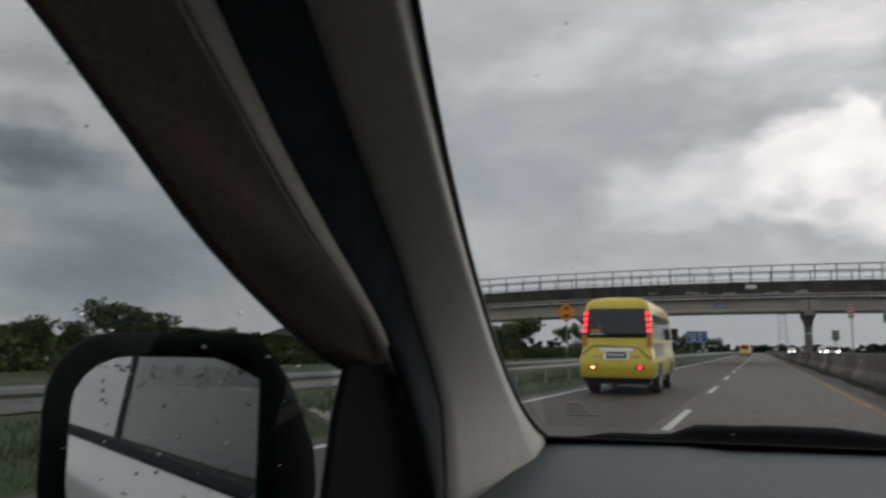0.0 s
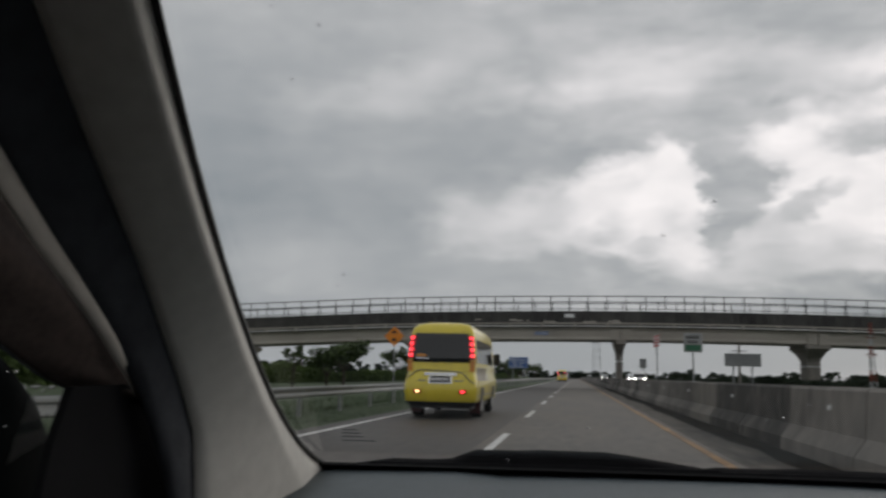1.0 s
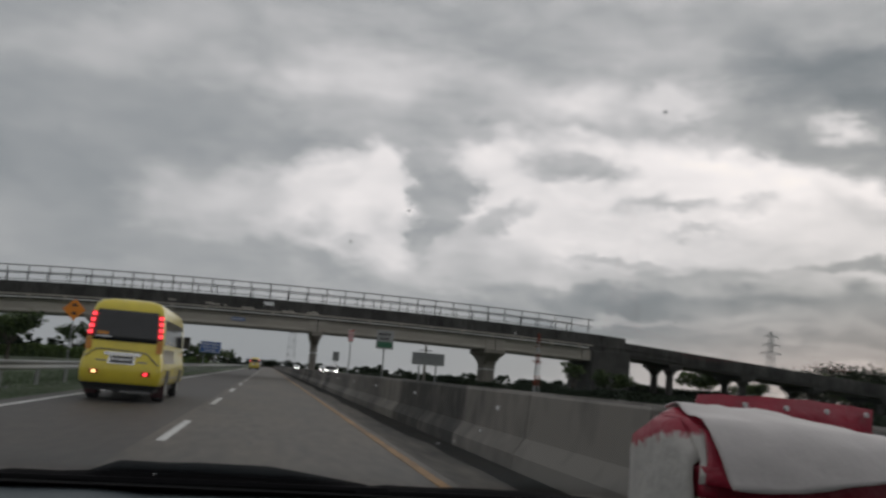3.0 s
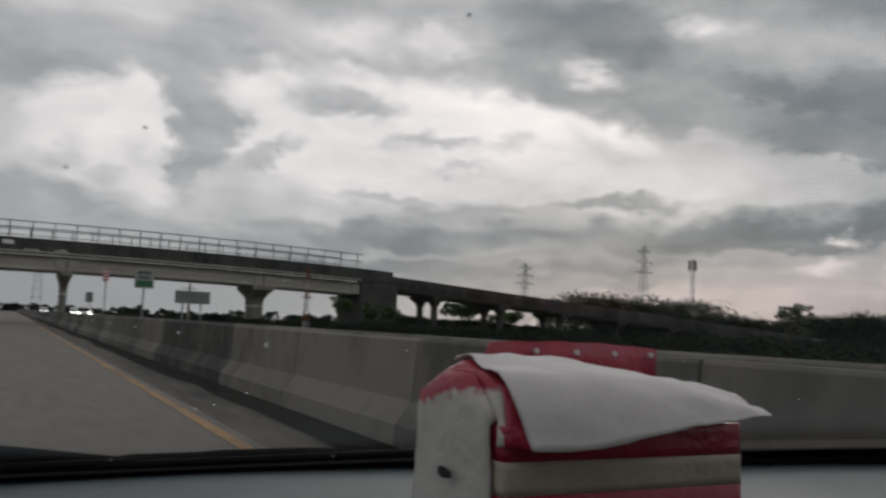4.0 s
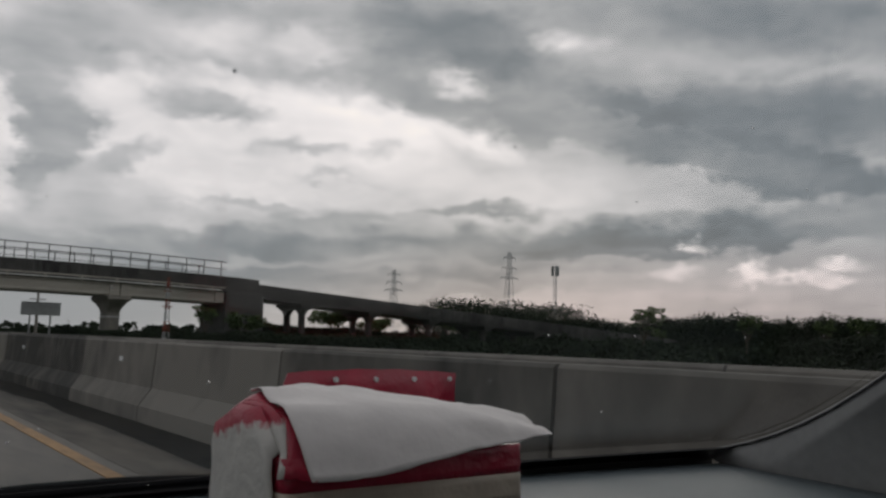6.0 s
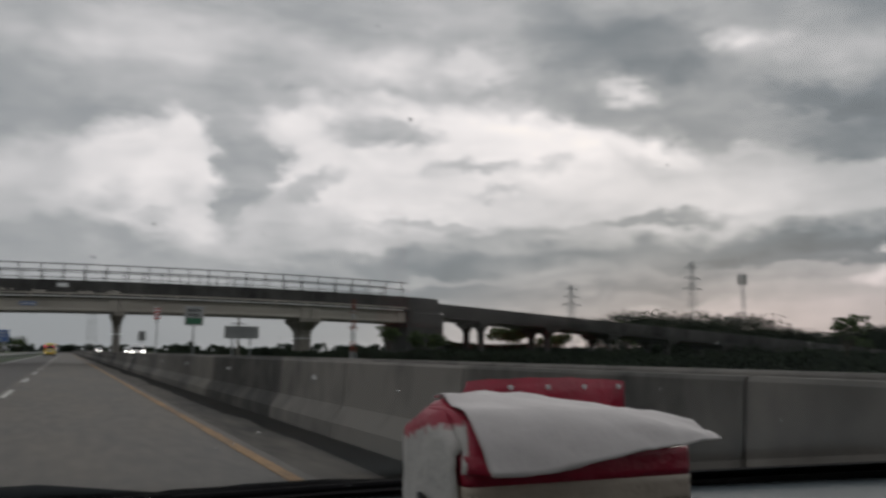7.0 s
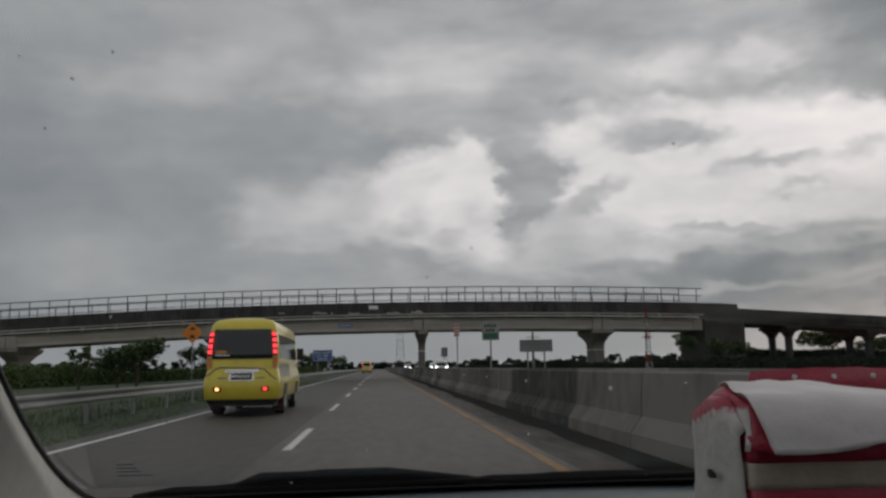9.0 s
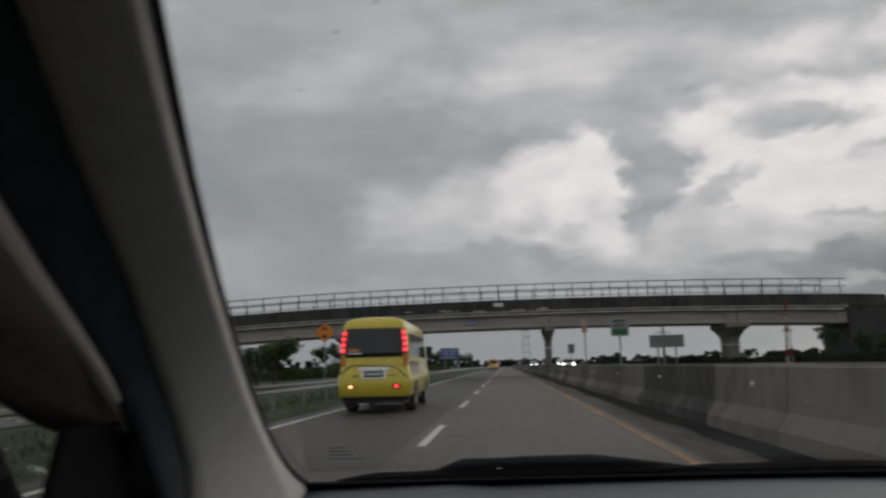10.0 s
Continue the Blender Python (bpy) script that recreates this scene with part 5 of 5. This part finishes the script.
X0, X1, Y0, Y1 = 0.2235, 0.379, 0.470, 0.558
part("wrapper", band(1.108, 1.1835, X0, X1, Y0, Y1, 0.002), M_PACKRED, pack, "glossy red wrapper", True)
part("wrapper_band", band(1.1836, 1.1995, X0, X1, Y0, Y1, 0.002), M_CREAM, pack, "cream band", True)
part("wrapper_top", band(1.1996, 1.2160, X0, X1, Y0, Y1, 0.002), M_PACKRED, pack, "dark red top of the wrapper", True)
def end_point(j, k):
    """The crumpled end of the pack: j from front to back, k upwards, curling in at the top."""
    f = min(k, 12) / 12
    x = 0.2185 - 0.004 * math.sin(math.pi * j / 10) * (1 - 0.4 * f) - 0.0022 * noise.noise(Vector((j * 0.7, min(k, 12) * 0.6, 2)))
    y = 0.474 + 0.084 * j / 10 - 0.004 * f ** 3 * (j - 5) / 5
    z = 1.112 + 0.120 * f + (0.004 - 0.020 * max(0, (3 - j) / 3) - 0.010 * max(0, (j - 6) / 4)) * f * f
    return Vector((x + (0.0, 0.005, 0.010)[max(0, k - 12)], y, z + (0.0, 0.0035, 0.005)[max(0, k - 12)]))


def corner_at(bm, verts, c):
    if c not in verts:
        verts[c] = bm.verts.new(end_point(*c))
    return verts[c]


def end_face():
    bm = bmesh.new()
    verts = {}
    for k in range(14):
        for j in range(10):
            bm.faces.new([corner_at(bm, verts, c) for c in ((j, k), (j + 1, k), (j + 1, k + 1), (j, k + 1))])
    return bm


part("end_flap", thick(end_face(), 0.0012), M_PACKEND, pack, "crumpled milky end flap with a red top", True)
mark = bmesh.new()
grid(mark, [[(0.2128, 0.516, 1.187), (0.2122, 0.510, 1.186), (0.2128, 0.503, 1.187)], [(0.2128, 0.516, 1.191), (0.2122, 0.510, 1.192), (0.2128, 0.503, 1.190)]])
part("print", thick(mark, 0.001), M_BLACK, pack, "small dark printed mark")
flap = bmesh.new()
grid(flap, [[(0.256 + 0.136 * k / 8, 0.553 + 0.003 * math.sin(k), 1.220) for k in range(9)], [(0.260 + 0.134 * k / 8, 0.557 + 0.002 * math.sin(k), 1.243) for k in range(9)],
            [(0.266 + 0.130 * k / 8, 0.561, 1.2525 + 0.0035 * math.sin(math.pi * (0.15 + 0.75 * k / 8)) + 0.0006 * (k % 2)) for k in range(9)]])
lid = part("opening_flap", thick(flap, 0.001), M_PACKRED, pack, "raised red flap with white dots", True)
for k in range(4):
    x = 0.298 + 0.0302 * k
    part("dot", tube(bmesh.new(), (x, 0.5580, 1.2500), (x + 0.0004, 0.5565, 1.2501), 0.0018, sides=10), M_SIGNWHITE, lid)
tissue = bmesh.new()
CONTROL = [[(0.2355, 0.546, 1.2445), (0.276, 0.551, 1.2455), (0.330, 0.551, 1.2375), (0.390, 0.549, 1.2300)],
           [(0.2285, 0.520, 1.2485), (0.282, 0.520, 1.2475), (0.345, 0.516, 1.241), (0.408, 0.514, 1.2305)],
           [(0.2275, 0.480, 1.236), (0.276, 0.476, 1.235), (0.342, 0.477, 1.232), (0.411, 0.490, 1.2235)],
           [(0.2345, 0.4625, 1.2065), (0.276, 0.4600, 1.2070), (0.336, 0.4625, 1.2160), (0.414, 0.480, 1.2195)]]


def along(pts, f):
    """Through the points, softly."""
    n = len(pts) - 1
    i = min(int(f * n), n - 1)
    p = [Vector(pts[min(max(j, 0), n)]) for j in (i - 1, i, i + 1, i + 2)]
    t = f * n - i
    return 0.5 * ((2 * p[1]) + (p[2] - p[0]) * t + (2 * p[0] - 5 * p[1] + 4 * p[2] - p[3]) * t * t + (3 * p[1] - p[0] - 3 * p[2] + p[3]) * t ** 3)


rows = []
for j in range(19):
    row = []
    for i in range(29):
        p = along([along(c, i / 28) for c in CONTROL], j / 18)
        q = Vector((p.x * 16 + p.y * 22, p.y * 48, p.z * 40))
        w = noise.noise(q) * 0.0034 + abs(noise.noise(q * 1.7 + Vector((3, 1, 7)))) * 0.0036 + noise.noise(p * 130) * 0.0005 - 0.0010
        row.append(p + Vector((0, -0.5 * w, w)))
    rows.append(row)
grid(tissue, rows)
part("tissue", thick(tissue, 0.0006), M_TISSUE, pack, "white tissue pulled out over the pack", True)

# film from the end of the pack up to the tissue, red along the torn opening
rim = spread_along([(0.2190, 0.4710, 1.2070)] + [end_point(j, 13) for j in range(11)], 16)
edge_line = spread_along([Vector(c[0]) + Vector((0.003, 0.0, -0.002)) for c in CONTROL[::-1]], 16)
SPLIT = (0.15, 0.18, 0.25, 0.42, 0.60, 0.72, 0.76, 0.74, 0.62, 0.40, 0.18, 0.05, 0.0, 0.0, 0.0, 0.0)


def shoulder(f0, f1):
    bm = bmesh.new()
    rows = []
    for step in range(4):
        row = []
        for k, (p, q) in enumerate(zip(rim, edge_line)):
            f = f0(k) + (f1(k) - f0(k)) * step / 3
            row.append(p.lerp(q, f) + Vector((-0.0012, -0.0012, 0.0012)) * math.sin(math.pi * f) + Vector((0, 0, 0.0006 * noise.noise(Vector((k * 0.8, f * 3, 5))))))
        rows.append(row)
    grid(bm, rows)
    return bm


part("film", thick(shoulder(lambda k: 0.0, lambda k: SPLIT[k] + 0.03), 0.0008), M_PACKEND, pack, "milky film beside the opening", True)
part("torn_edge", thick(shoulder(lambda k: SPLIT[k], lambda k: 1.0), 0.0014), M_PACKRED, pack, "torn red edge of the opening", True)

# ---- vehicles ----
def wheel_under(parent, x, y, r, width):
    t = bmesh.new()
    for a, b, ra, rb in ((-0.5, -0.38, 0.92, 1.0), (-0.38, 0.38, 1.0, 1.0), (0.38, 0.5, 1.0, 0.92)):
        tube(t, (x + a * width, y, r), (x + b * width, y, r), ra * r, rb * r, 24)
    w = part("wheel", t, M_TYRE, parent)
    part("rim", tube(bmesh.new(), (x - 0.52 * width, y, r), (x + 0.52 * width, y, r), 0.55 * r, sides=20), M_RIM, w)


BUS = [(0.42, 0.93, 0.06, 6.9, 0.12), (0.50, 1.00, -0.02, 6.95, 0.16), (0.80, 1.03, -0.06, 7.0, 0.20), (1.02, 1.02, -0.04, 7.0, 0.22), (1.22, 0.97, 0.06, 6.95, 0.22), (1.32, 0.955, 0.10, 6.9, 0.22),
       (1.60, 0.965, 0.12, 6.75, 0.16), (2.00, 0.94, 0.16, 6.55, 0.15), (2.36, 0.90, 0.20, 6.35, 0.15), (2.50, 0.86, 0.25, 6.2, 0.16), (2.62, 0.74, 0.36, 6.0, 0.20), (2.68, 0.50, 0.58, 5.8, 0.22), (2.70, 0.30, 0.8, 5.5, 0.2)]


def bus_at(z):
    for a, b in zip(BUS, BUS[1:]):
        if a[0] <= z <= b[0]:
            f = (z - a[0]) / (b[0] - a[0])
            return [p + (q - p) * f for p, q in zip(a, b)]
    return BUS[-1]


def rear_patch(x0, x1, z0, z1, out, nx=8, nz=6, wide=1.0):
    """A panel lying on the rear of the bus."""
    bm = bmesh.new()
    rows = []
    for k in range(nz + 1):
        z = z0 + (z1 - z0) * k / nz
        w, y = bus_at(z)[1], bus_at(z)[2]
        rows.append([(x * w, y - out + 0.02 * abs(x) ** 4, z) for x in [x0 + (x1 - x0) * i / nx for i in range(nx + 1)]])
    grid(bm, rows)
    return thick(bm, 0.02)


def side_patch(s, y0, y1, z0, z1, out, ny=4, nz=5):
    bm = bmesh.new()
    rows = []
    for k in range(nz + 1):
        z = z0 + (z1 - z0) * k / nz
        rows.append([(s * (bus_at(z)[1] + out), y0 + (y1 - y0) * i / ny, z) for i in range(ny + 1)])
    grid(bm, rows)
    return thick(bm, 0.015)


def minibus():
    ob = thing("minibus", "yellow minibus with dark rear window and lit red tail lamps", "bus", group="yellow minibuses")
    body = part("body", slices(bmesh.new(), BUS), M_BUS, ob, "bright yellow body", True)
    part("rear_window", rear_patch(-0.84, 0.84, 1.55, 2.36, 0.020), M_BUSGLASS, body, "dark tinted rear window", True)
    for s in (-1, 1):
        a, b = sorted((s * 0.845, s * 0.985))
        lens = part("tail_lamp", rear_patch(a, b, 1.62, 2.30, 0.016, 3, 6), M_TAILDARK, body, "tall tail lamp")
        for k in range(4):
            part("lit_lamp", rear_patch(min(s * 0.865, s * 0.965), max(s * 0.865, s * 0.965), 1.70 + 0.16 * k, 1.79 + 0.16 * k, 0.028, 3, 3), M_TAIL, lens, "glowing red lamp")
        part("lower_lens", rear_patch(min(s * 0.84, s * 0.99), max(s * 0.84, s * 0.99), 1.30, 1.60, 0.014, 3, 4), M_AMBERLENS, body, "amber lens below the tail lamp")
        a, b = sorted((s * 0.52, s * 0.72))
        housing = part("bumper_lamp", rear_patch(a, b, 0.69, 0.80, 0.014, 3, 2), M_TAILDARK, body, "red bumper lamp")
        part("lit_lamp", rear_patch(a + 0.05, b - 0.05, 0.71, 0.78, 0.026, 3, 2), M_AMBER if s < 0 else M_TAIL, housing, "glowing lamp")
        part("badge", rear_patch(min(s * 0.38, s * 0.62), max(s * 0.38, s * 0.62), 1.02, 1.06, 0.01, 4, 1), M_BUSGREY, body)
        for k in range(5):
            y0 = 0.55 + 1.08 * k
            part("side_window", side_patch(s, y0, y0 + 0.98, 1.55, 2.22, 0.008), M_BUSGLASS, body, "dark side window")
        part("side_decal", side_patch(s, 0.4, 3.4, 1.05, 1.42, 0.006), M_BUSGREY, body, "grey swoosh decal")
        part("sill_line", side_patch(s, 0.3, 6.4, 0.62, 0.66, 0.006), M_BUSGREY, body)
        part("wheel_arch", side_patch(s, 1.15, 2.15, 0.42, 0.86, 0.012), M_BLACK, body, "dark wheel arch")
        part("wheel_arch", side_patch(s, 5.2, 6.1, 0.42, 0.86, 0.012), M_BLACK, body, "dark wheel arch")
        wheel_under(ob, s * 0.86, 1.65, 0.38, 0.30)
        wheel_under(ob, s * 0.86, 5.65, 0.38, 0.24)
        part("wing_mirror", a_box((s * 1.0 - 0.02, 6.2, 1.55), (s * 1.18 + 0.02, 6.3, 1.95), 0.02), M_BLACK, ob)
        part("mud_flap", a_box((s * 0.86 - 0.16, 1.18, 0.12), (s * 0.86 + 0.16, 1.20, 0.5)), M_FLAP, ob, "dark red mud flap")
    crease = bmesh.new()
    pts = [(-0.94, 1.10), (-0.72, 1.28), (-0.60, 1.33), (-0.40, 1.33), (0.40, 1.30), (0.60, 1.27), (0.78, 1.10), (0.94, 0.98)]
    for (x0, z0), (x1, z1) in zip(pts, pts[1:]):
        tube(crease, (x0, bus_at(z0)[2] - 0.012, z0), (x1, bus_at(z1)[2] - 0.012, z1), 0.018, sides=6)
    part("crease", crease, M_BUSGREY, body, "dark crease line")
    part("plate_trim", rear_patch(-0.47, 0.47, 1.18, 1.27, 0.03, 6, 2), M_CHROME, body, "chrome trim above the plate")
    plate = part("number_plate", rear_patch(-0.27, 0.27, 1.00, 1.16, 0.02, 4, 2), M_BLACK, body, "dark number plate")
    for k in range(6):
        part("writing_bar", rear_patch(-0.23 + 0.08 * k, -0.18 + 0.08 * k, 1.05, 1.11, 0.026, 1, 1), M_SIGNWHITE, plate)
    part("plate_frame", rear_patch(-0.33, 0.33, 0.96, 1.17, 0.012, 4, 2), M_CHROME, body)
    part("window_sticker", rear_patch(-0.74, -0.45, 1.70, 1.78, 0.022, 3, 1), M_AMBERLENS, body)
    part("window_sticker", rear_patch(-0.76, -0.36, 1.64, 1.67, 0.022, 3, 1), M_SIGNWHITE, body)
    part("under_body", a_box((-0.86, 0.1, 0.28), (0.86, 6.6, 0.44)), M_BLACK, ob)
    part("bumper", slices(bmesh.new(), [(0.34, 0.90, 0.06, 0.6, 0.1), (0.46, 0.97, 0.0, 0.6, 0.12)]), M_BLACK, ob, "dark lower bumper")
    return ob


bus = minibus()
far_bus = copy_thing(bus, pose(-2.9, 190, 0))
tagged(far_bus, "yellow minibus far ahead on the toll road")
bus.location = (-3.72, 23.0, 0)
bus.rotation_euler = (0, 0, radians(1.0))

CAR = [(0.34, 0.86, 0.1, 4.5, 0.2), (0.60, 0.92, 0.0, 4.6, 0.3), (1.15, 0.92, 0.02, 4.55, 0.3), (1.30, 0.90, 0.04, 4.3, 0.25), (1.75, 0.86, 0.1, 3.95, 0.25), (2.05, 0.78, 0.2, 3.6, 0.25), (2.12, 0.60, 0.4, 3.3, 0.2)]


def oncoming_car(label, paint):
    ob = thing("oncoming_car", label, "car", group="oncoming cars")
    body = part("body", slices(bmesh.new(), [(z, w, -y1, -y0, r) for z, w, y0, y1, r in CAR]), paint, ob, smooth=True)
    wind = bmesh.new()
    grid(wind, [[(-0.76, -4.34, 1.34), (0.76, -4.34, 1.34)], [(-0.70, -3.95, 1.80), (0.70, -3.95, 1.80)]])
    part("windscreen", thick(wind, 0.01), M_BUSGLASS, body)
    for s in (-1, 1):
        part("headlamp", tube(bmesh.new(), (s * 0.68, -4.4, 1.12), (s * 0.68, -4.585, 1.12), 0.14, sides=14), M_HEAD, body, "lit headlamp")
        wheel_under(ob, s * 0.74, -0.8, 0.31, 0.2)
        wheel_under(ob, s * 0.74, -3.6, 0.31, 0.2)
    part("grille", a_box((-0.4, -4.62, 0.62), (0.4, -4.5, 0.9), 0.02), M_BLACK, body)
    return ob


first = oncoming_car("white oncoming van with bright headlamps on the opposite carriageway", M_CARWHITE)
copy_thing(first, pose(12.2, 190, 0))
copy_thing(first, pose(8.6, 260, 0))
first.location = (8.4, 118, 0)
